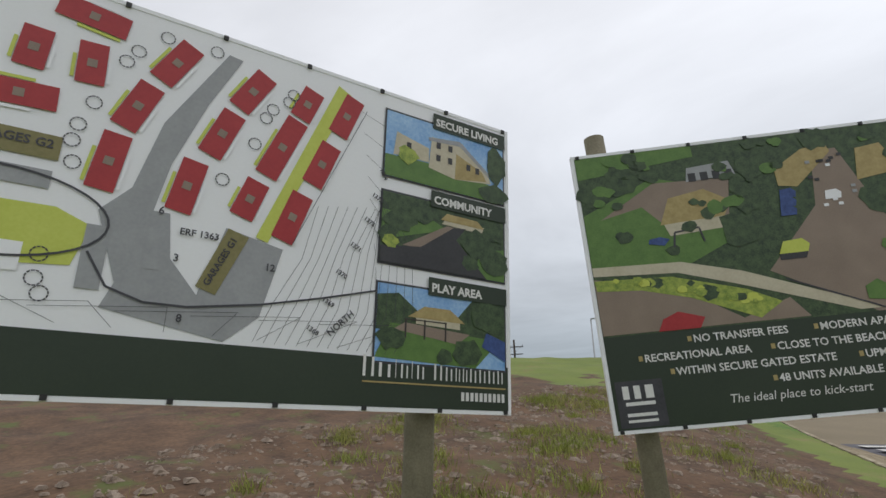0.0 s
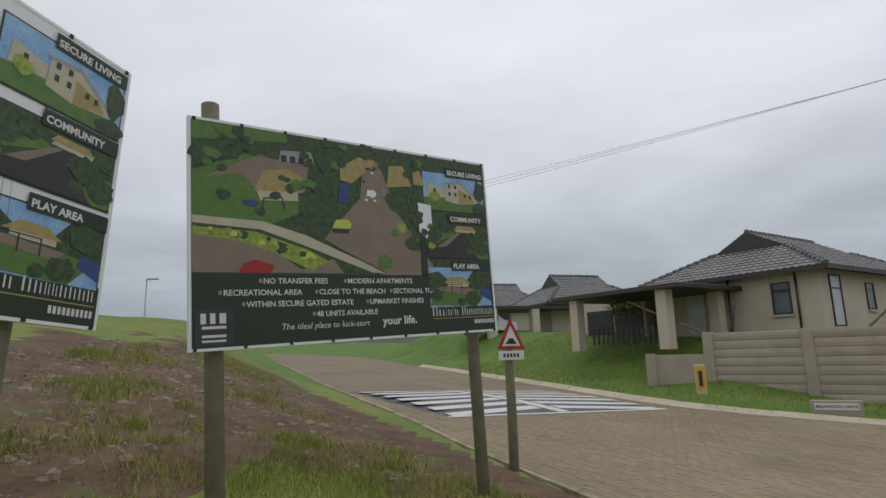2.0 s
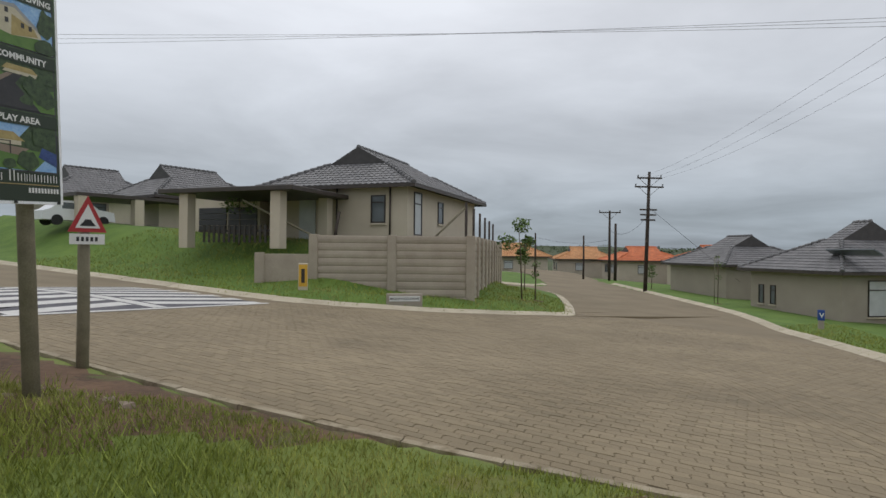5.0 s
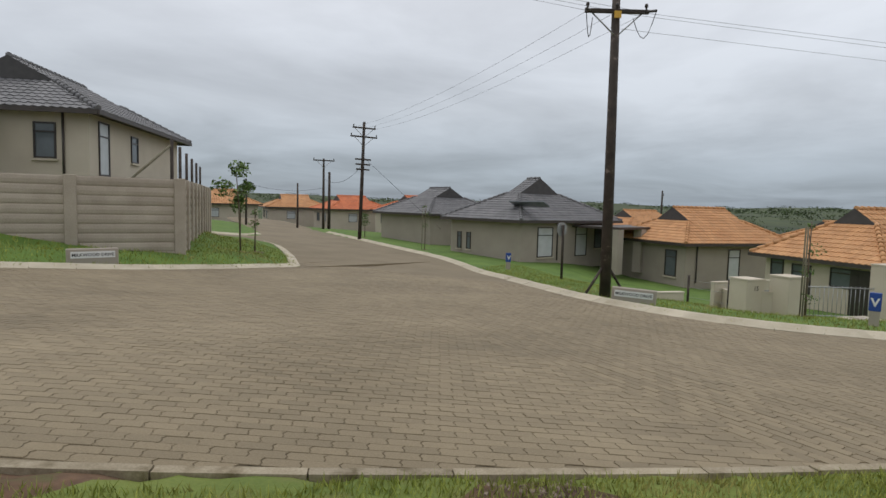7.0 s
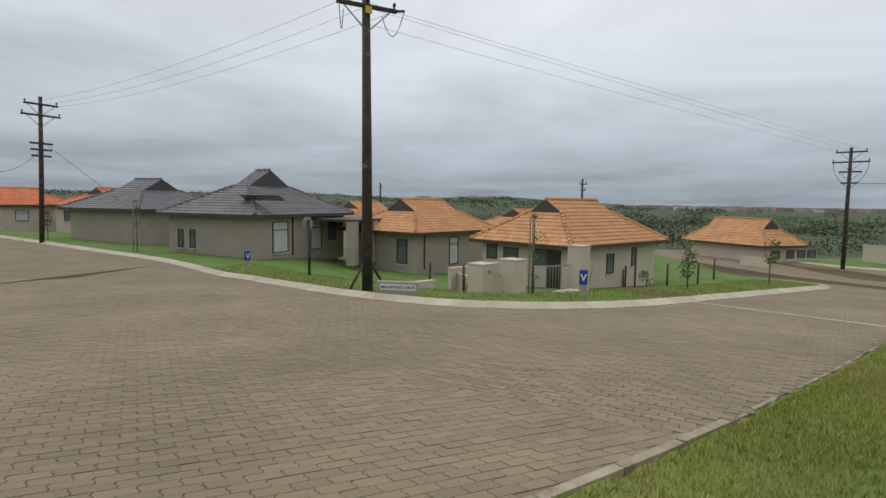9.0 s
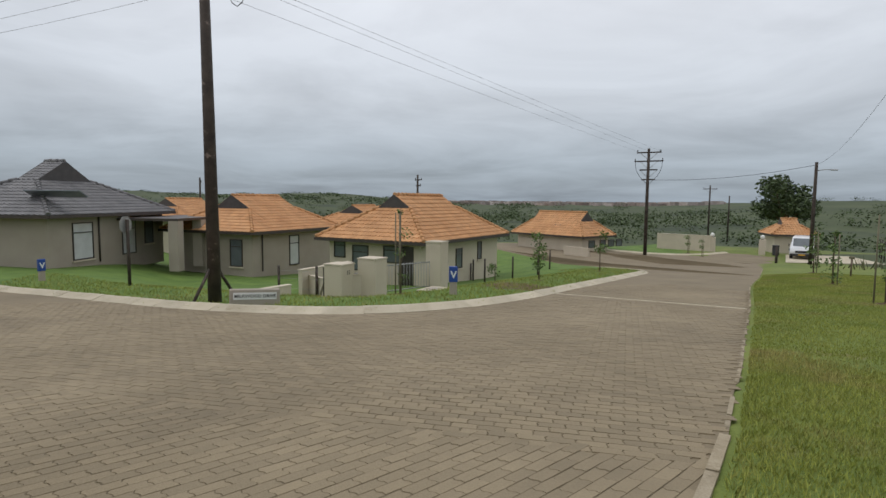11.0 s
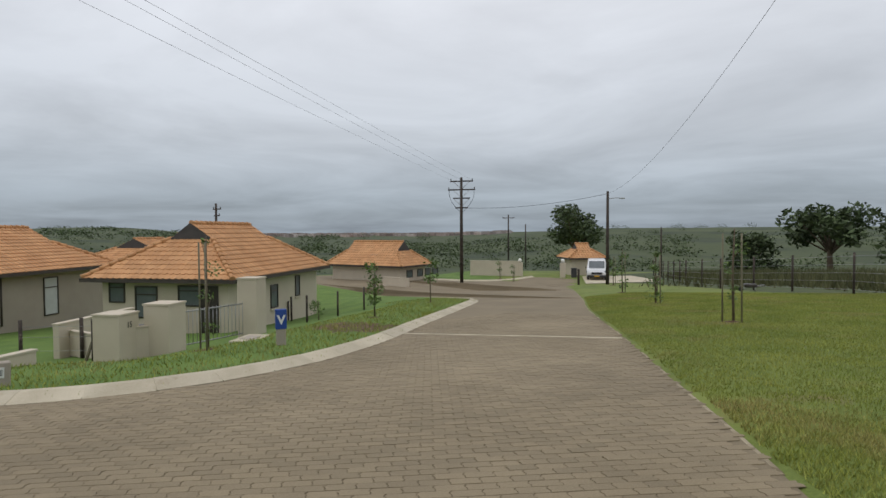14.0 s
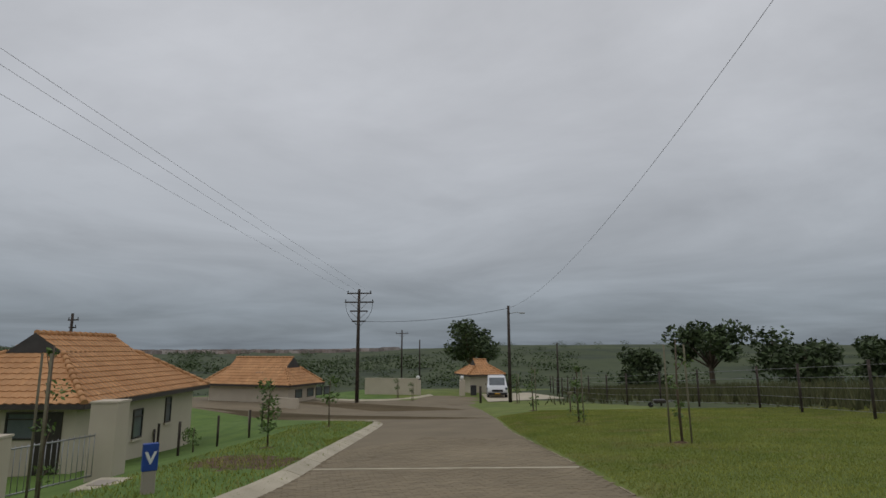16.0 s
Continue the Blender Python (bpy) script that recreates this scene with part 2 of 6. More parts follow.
def text_bm(s, size, x, z, y, align="LEFT", bold=0.0, shear=0.0, tilt=0.0):
    cu = bpy.data.curves.new("lettering", "FONT")
    cu.body, cu.size, cu.align_x, cu.offset, cu.shear, cu.resolution_u = s, size, align, bold, shear, 2
    o = bpy.data.objects.new("lettering", cu)
    scene.collection.objects.link(o)
    bpy.context.view_layer.update()
    me = bpy.data.meshes.new_from_object(o.evaluated_get(bpy.context.evaluated_depsgraph_get()))
    bpy.data.objects.remove(o)
    b = bmesh.new()
    b.from_mesh(me)
    bpy.data.meshes.remove(me)
    bmesh.ops.transform(b, matrix=Matrix.Translation((x, y, z)) @ Euler((radians(90), 0, 0)).to_matrix().to_4x4() @ Matrix.Rotation(radians(tilt), 4, "Z"), verts=b.verts)
    return b


# ---- ground ----
def plane_z(x, y):
    return -1.87 - 0.0753 * x + 0.0176 * y + 0.032 * np.maximum(0, x + y - 38) * (y > -5)


ROAD = [(-16, 46), (-10.4, 32.5), (-4.7, 19.7), (-0.9, 11.9), (0.1, 9.5), (1.2, 7.2), (2.24, 5.2), (3.2, 3.62), (4.15, 2.25), (5.3, 0.7), (6.2, -0.45),
        (7.1, -1.5), (8.4, -3.05), (9.75, -4.6), (13.4, -8.85), (19.0, -15.2), (23.2, -20.5), (30.4, -29.2), (35.4, -35.2), (40.5, -43.0), (45.5, -42.2), (44.6, -37.0), (47.5, -33.4), (62, -28.5),
        (62, -22.5), (44, -20.8), (34, -19.8), (29.8, -19.1), (27.8, -17.6), (23.4, -12.2), (20.1, -8.0), (17.9, -5.3), (16.1, -2.5), (15.45, -0.1), (16.05, 2.25),
        (18.3, 5.0), (23.1, 8.9), (30.9, 15.5), (37, 24), (44, 34), (58, 52), (52, 55), (40, 40), (33, 31.5), (30, 30.5), (24, 36), (19, 33), (25, 28.5),
        (27.4, 25.6), (26.4, 23.8), (22.4, 19.4), (19.2, 16.4), (17.6, 15.4), (11.6, 15.4), (8.0, 16.9), (6.0, 19.0), (1.6, 28), (-2.6, 36), (-8, 47)]
PLOT_A = [(-8, 47), (-2.6, 36), (1.6, 28), (6.0, 19.0), (8.0, 16.9), (11.6, 15.4), (17.6, 15.4), (19.2, 16.4), (27.4, 25.6), (19, 33), (10, 60)]


def rounded(poly, closed=True, step=0.6):
    """Catmull-Rom through the corners of an outline."""
    p = np.array(poly, float)
    n = len(p)
    out = []
    for i in range(n if closed else n - 1):
        a, b, c, d = (p[(i + k) % n] if closed else p[min(max(i + k, 0), n - 1)] for k in (-1, 0, 1, 2))
        k = max(1, int(np.linalg.norm(c - b) / step))
        for j in range(k):
            t = j / k
            q = 0.5 * (2 * b + (c - a) * t + (2 * a - 5 * b + 4 * c - d) * t * t + (3 * b - a - 3 * c + d) * t ** 3)
            out.append(q * 0.75 + (b + (c - b) * t) * 0.25)
    if not closed:
        out.append(p[-1])
    return np.array(out)


ROAD_LINE = rounded(ROAD)


def inside(poly, x, y):
    r = np.zeros(np.shape(x), bool)
    for (x0, y0), (x1, y1) in zip(poly, np.roll(poly, -1, 0)):
        cross = (y0 > y) != (y1 > y)
        r ^= cross & (x < (x1 - x0) * (y - y0) / ((y1 - y0) if y1 != y0 else 1e-9) + x0)
    return r


def off_road(x, y):
    """Distance to the road's edge, negative on the road."""
    d = np.full(np.shape(x), 1e9)
    for (x0, y0), (x1, y1) in zip(ROAD_LINE, np.roll(ROAD_LINE, -1, 0)):
        ex, ey = x1 - x0, y1 - y0
        t = np.clip(((x - x0) * ex + (y - y0) * ey) / (ex * ex + ey * ey + 1e-12), 0, 1)
        d = np.minimum(d, np.hypot(x - x0 - t * ex, y - y0 - t * ey))
    return np.where(inside(ROAD_LINE, x, y), -d, d)


def step(v, a, b):
    t = np.clip((v - a) / (b - a), 0, 1)
    return t * t * (3 - 2 * t)


def lumps(x, y, s, seed=0.0):
    return (np.sin(x * s + 1.3 * np.sin(y * s * 0.7 + seed)) + np.sin(y * s * 1.1 + 1.7 * np.sin(x * s * 0.6 + seed * 2))) * 0.5


def ground_z(x, y, d=None):
    x, y = np.asarray(x, float), np.asarray(y, float)
    d = off_road(x, y) if d is None else d
    near = plane_z(x, y)
    near = np.maximum(near, -5.35)
    out = step(d, 0.0, 0.35)
    # grass and soil bank behind the boards
    s = -0.75 * x + 0.66 * (y - 3.0)
    left = (x < 4.5 - 0.6 * (y - 2)) & (y > -8)
    bank = np.where(left, np.clip(0.085 * np.clip(s, 0, 26), 0, 2.0) * step(d, 0.3, 5.0) + 0.05 * lumps(x, y, 2.1) * step(d, 0.3, 1.5), 0)
    # raised plot of the corner house
    a = inside(PLOT_A, x, y)
    rise = 0.30 * step(d, 0.4, 2.2) + 2.0 * step(d, 1.8 + 1.0 * step(x, 6, 12), 6.8 + 1.0 * step(x, 6, 12))
    # plots on the far side lie a little lower
    e = (x + 0.2 * y > 16) & ~a & ~left
    fall = np.where(x + y * 1.25 > 5, 1, 0) * 0.6 * step(d, 3.0, 9) * (1 - step(y, 6, 11))
    near = near + np.where(d > 0, out * 0.06 + 0.0, -0.02) - 0.05 * (1 - step(np.abs(d), 0.25, 0.5)) * (d < 0) + np.where(a, rise, 0) + np.where(~a, bank, 0) - np.where(e, fall, 0)
    # distance
    r = np.hypot(x - 5, y)
    az = np.degrees(np.arctan2(-(x - 5), y))
    field = step(-az, 128, 146) * step(az, -195, -170)
    hill = step(-az, 20, 45) * (1 - step(-az, 96, 112))
    up = 1 - step(-az, 0, 20)
    far = -7.5 + 9.0 * field * step(r, 90, 480) + hill * (6 * step(r, 100, 400) + 13 * step(r, 500, 1100) * (0.8 + 0.25 * np.sin(az * 0.23))) + up * (9 + 7 * step(r, 60, 250))
    far = far + 0.5 * lumps(x, y, 0.05) * step(r, 80, 150)
    far = far - 1.0 * step(r, 1600, 2400) * (1 - hill)
    w = step(r, 58, 110)
    return near * (1 - w) + far * w


def lines(core0, core1, st, reach):
    c = list(np.arange(core0, core1 + 1e-6, st))
    lo, hi, k = core0, core1, st
    while hi < reach:
        k *= 1.12
        lo, hi = lo - k, hi + k
        c = [lo] + c + [hi]
    return np.array(c)


gx, gy = lines(-9, 34, 0.3, 4200), lines(-26, 30, 0.3, 4200)
GX, GY = np.meshgrid(gx, gy)
GD = off_road(GX, GY)
GZ = ground_z(GX, GY, GD)
nx, ny = len(gx), len(gy)
idx = np.arange(nx * ny).reshape(ny, nx)
quads = np.stack([idx[:-1, :-1], idx[:-1, 1:], idx[1:, 1:], idx[1:, :-1]], -1).reshape(-1, 4)
me = bpy.data.meshes.new("ground")
me.from_pydata(np.stack([GX, GY, GZ], -1).reshape(-1, 3).tolist(), [], quads.tolist())
for m in (M_GRASS, M_LUSH, M_DIRT, M_VELD):
    me.materials.append(m)
cxm, cym = (GX[:-1, :-1] + GX[1:, 1:]) / 2, (GY[:-1, :-1] + GY[1:, 1:]) / 2
cd = (GD[:-1, :-1] + GD[1:, 1:]) / 2
cr = np.hypot(cxm - 5, cym)
ragged = lumps(cxm, cym, 1.7, 2) + 0.6 * lumps(cxm, cym, 4.3, 5)
mi = np.zeros(cxm.shape, int)
mi[(cxm + cym * 0.9 > 12.5) & (cd < 60)] = 1
mi[inside(PLOT_A, cxm, cym)] = 1
soil = (cxm < 4.2 - 0.62 * (cym - 2)) & (cym + 0.5 * ragged > np.where(cxm < -2.2, 0.5, 6.5 - 0.45 * (cxm + 3))) & (-0.75 * cxm + 0.66 * cym < 17 + 2 * ragged) & (cym > 1)
mi[soil] = 2
bare = (np.hypot((cxm - 3.95) / 0.45, (cym - 1.75) / 0.6) < 1 + 0.3 * ragged) | (np.hypot((cxm - 21.4) / 1.9, (cym + 6.3) / 1.2) < 1 + 0.2 * ragged)
mi[bare] = 2
fence_side = (cym < -20 - 0.85 * (cxm - 9) ) & (cxm < 42) & (cym < -20 - 0.2 * (cxm - 9))
mi[fence_side | (cr > 75)] = 3
me.polygons.foreach_set("material_index", mi.ravel())
me.polygons.foreach_set("use_smooth", np.ones(len(quads), bool))
ground = tagged(new("ground", me), "uneven lawn, bare soil and veld reaching the horizon", "ground", kind="structure")

b = bmesh.new()
b.faces.new([b.verts.new((4800 * math.cos(k * math.pi / 24), 4800 * math.sin(k * math.pi / 24), -12)) for k in range(48)])
tagged(obj("water", b, M_SEA), "grey sea below the cloud", "sea", kind="structure")

from mathutils import geometry
# road sheet
b = bmesh.new()
rv = [b.verts.new((x, y, float(max(plane_z(x, y), -5.35)))) for x, y in ROAD_LINE]
for tri in geometry.tessellate_polygon([[Vector((x, y, 0)) for x, y in ROAD_LINE]]):
    b.faces.new([rv[i] for i in tri])
bmesh.ops.recalc_face_normals(b, faces=b.faces)
for longest in (8, 4, 3):
    bmesh.ops.subdivide_edges(b, edges=[e for e in b.edges if e.calc_length() > longest], cuts=2, use_grid_fill=True)
for v in b.verts:
    v.co.z = float(max(plane_z(v.co.x, v.co.y), -5.35))
road = tagged(obj("road", b, M_BED), "brown-grey block-paved road junction", "road", kind="structure")


def on_grid(values, x, y):
    """Bilinear look-up on the ground's grid."""
    x, y = np.asarray(x, float), np.asarray(y, float)
    i = np.clip(np.searchsorted(gx, x) - 1, 0, nx - 2)
    j = np.clip(np.searchsorted(gy, y) - 1, 0, ny - 2)
    u, v = (x - gx[i]) / (gx[i + 1] - gx[i]), (y - gy[j]) / (gy[j + 1] - gy[j])
    return values[j, i] * (1 - u) * (1 - v) + values[j, i + 1] * u * (1 - v) + values[j + 1, i] * (1 - u) * v + values[j + 1, i + 1] * u * v


def zg(x, y):
    return float(on_grid(GZ, x, y))


# ---- houses ----
def tile_slope(bm, a, b, c, d, tw=0.30, course=0.33, lift=0.035):
    """Overlapping roof tiles on the slope a-b (eave) up to d-c (top)."""
    a, b, c, d = (Vector(v) for v in (a, b, c, d))
    ux = (b - a).normalized()
    n = ux.cross(d - a).normalized()
    up = n.cross(ux)
    run = (d - a).dot(up)
    full = (b - a).length
    l1, r1 = (d - a).dot(ux), (c - a).dot(ux)
    k = max(1, int(run / course))
    for i in range(k):
        v0, v1 = run * i / k, run * (i + 1) / k
        f0, f1 = v0 / run, v1 / run
        lo0, hi0 = l1 * f0, full + (r1 - full) * f0
        lo1, hi1 = l1 * f1, full + (r1 - full) * f1
        x = math.floor(min(lo0, lo1) / tw) * tw
        while x < max(hi0, hi1):
            def at(u, v, h):
                lo, hi = (lo0, hi0) if v == v0 else (lo1, hi1)
                u = min(max(u, lo), hi)
                return bm.verts.new(a + ux * u + up * v + n * h)
            if min(x + tw, hi0) - max(x, lo0) > 0.02:
                e0 = [at(x, v0, lift), at(x + tw * 0.35, v0, lift + 0.035), at(x + tw * 0.7, v0, lift), at(x + tw, v0, lift - 0.012)]
                e1 = [at(x, v1, 0.005), at(x + tw * 0.35, v1, 0.035), at(x + tw * 0.7, v1, 0.005), at(x + tw, v1, -0.005)]
                e2 = [bm.verts.new(v.co - n * 0.035) for v in e0]
                for q in range(3):
                    bm.faces.new((e0[q], e0[q + 1], e1[q + 1], e1[q]))
                    bm.faces.new((e2[q], e2[q + 1], e0[q + 1], e0[q]))
            x += tw


def hipped_roof(par, L, W, rise, tile, inset=None, gab=0.62):
    """A hipped roof with a gablet at each end of its ridge; the eave's corner is the origin, the ridge runs along x."""
    h = W / 2
    g = gab * h
    zg_ = rise * gab
    slopes = ((0, 0, 0), (L, 0, 0), (L - g, g, zg_), (g, g, zg_)), ((L, W, 0), (0, W, 0), (g, W - g, zg_), (L - g, W - g, zg_))
    b = bmesh.new()
    for s in slopes:
        tile_slope(b, *s)
    tile_slope(b, (g, g, zg_), (L - g, g, zg_), (L - g, h, rise), (g, h, rise))
    tile_slope(b, (L - g, W - g, zg_), (g, W - g, zg_), (g, h, rise), (L - g, h, rise))
    tile_slope(b, (0, W, 0), (0, 0, 0), (g, g, zg_), (g, W - g, zg_))
    tile_slope(b, (L, 0, 0), (L, W, 0), (L - g, W - g, zg_), (L - g, g, zg_))
    roof = part("roof", b, tile, par)
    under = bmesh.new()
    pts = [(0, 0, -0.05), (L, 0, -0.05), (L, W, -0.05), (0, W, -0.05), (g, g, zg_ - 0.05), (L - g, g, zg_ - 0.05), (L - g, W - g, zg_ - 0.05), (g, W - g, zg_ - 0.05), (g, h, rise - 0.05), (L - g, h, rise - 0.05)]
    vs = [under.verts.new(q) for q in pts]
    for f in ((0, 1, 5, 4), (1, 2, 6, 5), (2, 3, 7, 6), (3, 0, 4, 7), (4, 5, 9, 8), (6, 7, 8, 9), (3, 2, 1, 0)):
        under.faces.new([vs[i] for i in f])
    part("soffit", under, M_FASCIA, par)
    for x, s in ((g, -1), (L - g, 1)):
        gb = bmesh.new()
        t0 = [gb.verts.new((x, y, z)) for y, z in ((g, zg_), (W - g, zg_), (h, rise))]
        t1 = [gb.verts.new((x + s * 0.06, y, z)) for y, z in ((g, zg_), (W - g, zg_), (h, rise + 0.04))]
        gb.faces.new(t0); gb.faces.new(t1[::-1])
        for i in range(3):
            gb.faces.new((t0[i], t1[i], t1[(i + 1) % 3], t0[(i + 1) % 3]))
        part("gablet", gb, M_GABLET, par, "dark boarded gablet")
    for p0, p1 in (((0, 0, 0), (g, g, zg_)), ((L, 0, 0), (L - g, g, zg_)), ((L, W, 0), (L - g, W - g, zg_)), ((0, W, 0), (g, W - g, zg_)), ((g, h, rise), (L - g, h, rise))):
        p0, p1 = Vector(p0), Vector(p1)
        cap = bmesh.new()
        k = max(2, int((p1 - p0).length / 0.36))
        for i in range(k):
            q0, q1 = p0.lerp(p1, i / k), p0.lerp(p1, (i + 1.12) / k)
            tube([q0 + Vector((0, 0, 0.05)), q1 + Vector((0, 0, 0.03))], [0.115, 0.09], 7, cap)
        part("ridge_tiles", cap, tile, par)
    for x0, y0, x1, y1 in ((-0.05, -0.07, L + 0.05, -0.005), (-0.05, W + 0.005, L + 0.05, W + 0.07), (-0.07, 0, -0.005, W), (L + 0.005, 0, L + 0.07, W)):
        part("gutter", box(x0, y0, -0.16, x1, y1, 0.0), M_FASCIA, par)
    return roof


def window(par, wall, u, z, w, h, curtain=False, sill=True, security=False):
    """A framed window on a wall of the house; wall: a matrix whose x runs along it and whose -y faces out."""
    fr = bmesh.new()
    t = 0.06
    for x0, z0, x1, z1 in ((0, 0, w, t), (0, h - t, w, h), (0, t, t, h - t), (w - t, t, w, h - t), (0.02, h * 0.72, w - 0.02, h * 0.72 + 0.05)):
        box(u + x0, -0.05, z + z0, u + x1, 0.03, z + z1, fr, wall)
    win = part("window", fr, M_FRAME, par)
    part("pane", box(u + t, -0.012, z + t, u + w - t, 0.0, z + h - t, None, wall), M_CURTAIN if curtain else M_GLASS, win)
    if sill:
        part("sill", box(u - 0.06, -0.10, z - 0.09, u + w + 0.06, 0.02, z - 0.01, None, wall), M_PLASTER, win)


def house(F, yaw, L, W, rise, wall_h, plaster, tile, label, over=0.55, group="houses of the estate", gab=0.62):
    h = thing("house", pose(F[0], F[1], F[2], 0, 0, yaw), label, "house", group)
    hipped_roof(h, L, W, rise, tile, gab=gab)
    o = over
    for x0, y0, x1, y1 in ((o, o, L - o, o + 0.22), (o, W - o - 0.22, L - o, W - o), (o, o + 0.22, o + 0.22, W - o - 0.22), (L - o - 0.22, o + 0.22, L - o, W - o - 0.22)):
        part("wall", box(x0, y0, -wall_h - 0.6, x1, y1, -0.06), plaster, h)
    faces = {"front": pose(0, o, 0), "left": pose(o, W, 0, 0, 0, -90), "right": pose(L - o, 0, 0, 0, 0, 90), "back": pose(L, W - o, 0, 0, 0, 180)}
    return h, faces


def downpipe(par, wall, u, z0, z1):
    part("downpipe", tube([wall @ Vector((u, -0.06, z0)), wall @ Vector((u, -0.06, z1))], 0.045, 6), M_FASCIA, par)


# corner house with the grey roof
h1, f1 = house((13.95, 21.1, 2.65), 34.8, 11.7, 8.5, 2.25, 2.6, M_PLASTER, M_GREYTILE, "cream plastered corner house with a grey tiled roof")
window(h1, f1["left"], 6.1, -1.75, 0.75, 1.3, False)
downpipe(h1, f1["left"], 7.1, -2.5, -0.1)
downpipe(h1, f1["left"], 4.3, -2.5, -0.1)
window(h1, f1["front"], 1.3, -2.3, 0.95, 2.05, True)
window(h1, f1["front"], 4.5, -1.6, 0.8, 1.15, False)
part("door", box(2.2, -0.06, -2.55, 3.1, 0.02, -0.45, None, f1["left"]), M_CURTAIN, h1, "white glazed door")
# porch with flat roof
part("porch_roof", box(-4.0, 3.6, -0.62, 0.9, 10.6, -0.42, bevel=0.02), M_FASCIA, h1, "dark flat porch roof")
for x, y in ((-3.5, 4.6), (-3.5, 9.4), (-0.2, 4.4)):
    part("column", box(x - 0.24, y - 0.24, -3.0, x + 0.24, y + 0.24, -0.62, bevel=0.01), M_PLASTER, h1)
for i in range(14):
    part("picket", box(-3.4, 5.0 + i * 0.27, -2.75, -3.36, 5.1 + i * 0.27, -2.0), M_FRAME, h1)
part("picket_rail", box(-3.36, 4.8, -2.3, -3.32, 8.9, -2.2), M_FRAME, h1)
# garage wing
part("garage_wing", box(0.4, 8.55, -3.2, 5.5, 12.9, -0.35, bevel=0.02), M_PLASTER, h1, "flat cream garage wing")
part("coping", box(0.3, 8.5, -0.35, 5.6, 13.0, -0.22), M_PLASTER, h1)
for y0 in (8.7, 10.6):
    gd = bmesh.new()
    for i in range(6):
        box(0.33, y0, -2.75 + i * 0.31, 0.39, y0 + 1.75, -2.46 + i * 0.31, gd)
    part("garage_door", gd, M_GARAGE, h1, "black slatted garage door")

# precast wall round the corner house
WALL_C = Vector((14.2, 17.3, -2.15))
wall_thing = thing("precast_wall", Matrix.Identity(4), "beige precast concrete garden wall with ribbed panels", "garden wall")


def precast_run(p0, p1, top, n):
    p0, p1 = Vector(p0), Vector(p1)
    d = p1 - p0
    yaw = math.degrees(math.atan2(d.y, d.x))
    seg = d.length / n
    panel = pier = None
    hgt = 0.30
    for i in range(n + 1):
        q = p0 + d * (i / n)
        m = pose(q.x, q.y, 0, 0, 0, yaw)
        z0 = zg(q.x, q.y) - 0.3
        if i > 0 or n < 5:
            part("pier", box(-0.17, -0.16, z0, 0.17, 0.16, top + 0.03, None, m, 0.015), M_PRECAST, wall_thing)
        if i == n:
            break
        rows = int((top - z0) / hgt) + 1
        for r in range(rows):
            z1 = top - r * hgt
            bm = bmesh.new()
            prof = ((0, 0.055), (0.05, 0.075), (0.15, 0.085), (0.25, 0.072), (0.295, 0.05))
            for a, b_ in zip(prof, prof[1:]):
                vs = [bm.verts.new(m @ Vector((x, -y, z1 - hgt + z))) for x, z, y in ((0.12, a[0], a[1]), (seg - 0.12, a[0], a[1]), (seg - 0.12, b_[0], b_[1]), (0.12, b_[0], b_[1]))]
                bm.faces.new(vs)
            box(0.1, -0.05, z1 - hgt, seg - 0.1, 0.05, z1, bm, m)
            part("panel", bm, M_PRECAST, wall_thing)


precast_run((9.2, 20.9, 0), (14.2, 17.3, 0), 0.2, 2)
precast_run((14.2, 17.3, 0), (25.5, 28.6, 0), 0.2, 9)
low = thing("garden_wall", pose(9.05, 20.95, 0, 0, 0, 160), "low beige plastered wall beside the lawn", "garden wall")
part("wall", box(0, -0.08, -2.1, 1.75, 0.08, -0.55, bevel=0.01), M_PRECAST, low)
part("pier", box(1.7, -0.17, -2.2, 2.05, 0.17, -0.5, bevel=0.015), M_PRECAST, low)
hyd = thing("hydrant_marker", pose(8.1, 19.2, zg(8.1, 19.2), 0, 0, -20), "orange and yellow marker post on the verge", "marker post")
part("post", box(-0.17, -0.07, -0.1, 0.17, 0.07, 0.95, bevel=0.015), M_PLASTER, hyd)
part("plate", box(-0.15, -0.085, 0.12, 0.15, -0.07, 0.9), M_YELLOW, hyd)
part("symbol", box(-0.06, -0.095, 0.25, 0.06, -0.085, 0.75), M_FRAME, hyd)
# raised mesh above the wall
scr = thing("wire_screen", Matrix.Identity(4), "tall dark poles carrying a wire screen behind the wall", "fence")
for i in range(6):
    q = Vector((15.2, 18.9, 0)).lerp(Vector((25, 28.7, 0)), i / 5)
    part("pole", tube([(q.x, q.y, -2.3), (q.x, q.y, 1.7 - 0.05 * i)], 0.06, 6), M_CREO, scr)
part("brace", tube([(15.2, 18.9, 1.5), (13.4, 19.5, -0.3)], 0.045, 6), M_POST, scr)
part("brace", tube([(10.3, 21.6, -0.2), (7.4, 24.3, 1.7)], 0.045, 6), M_POST, scr)
part("brace", tube([(10.2, 21.4, -0.4), (10.5, 21.4, 1.2)], 0.06, 6), M_CREO, scr)

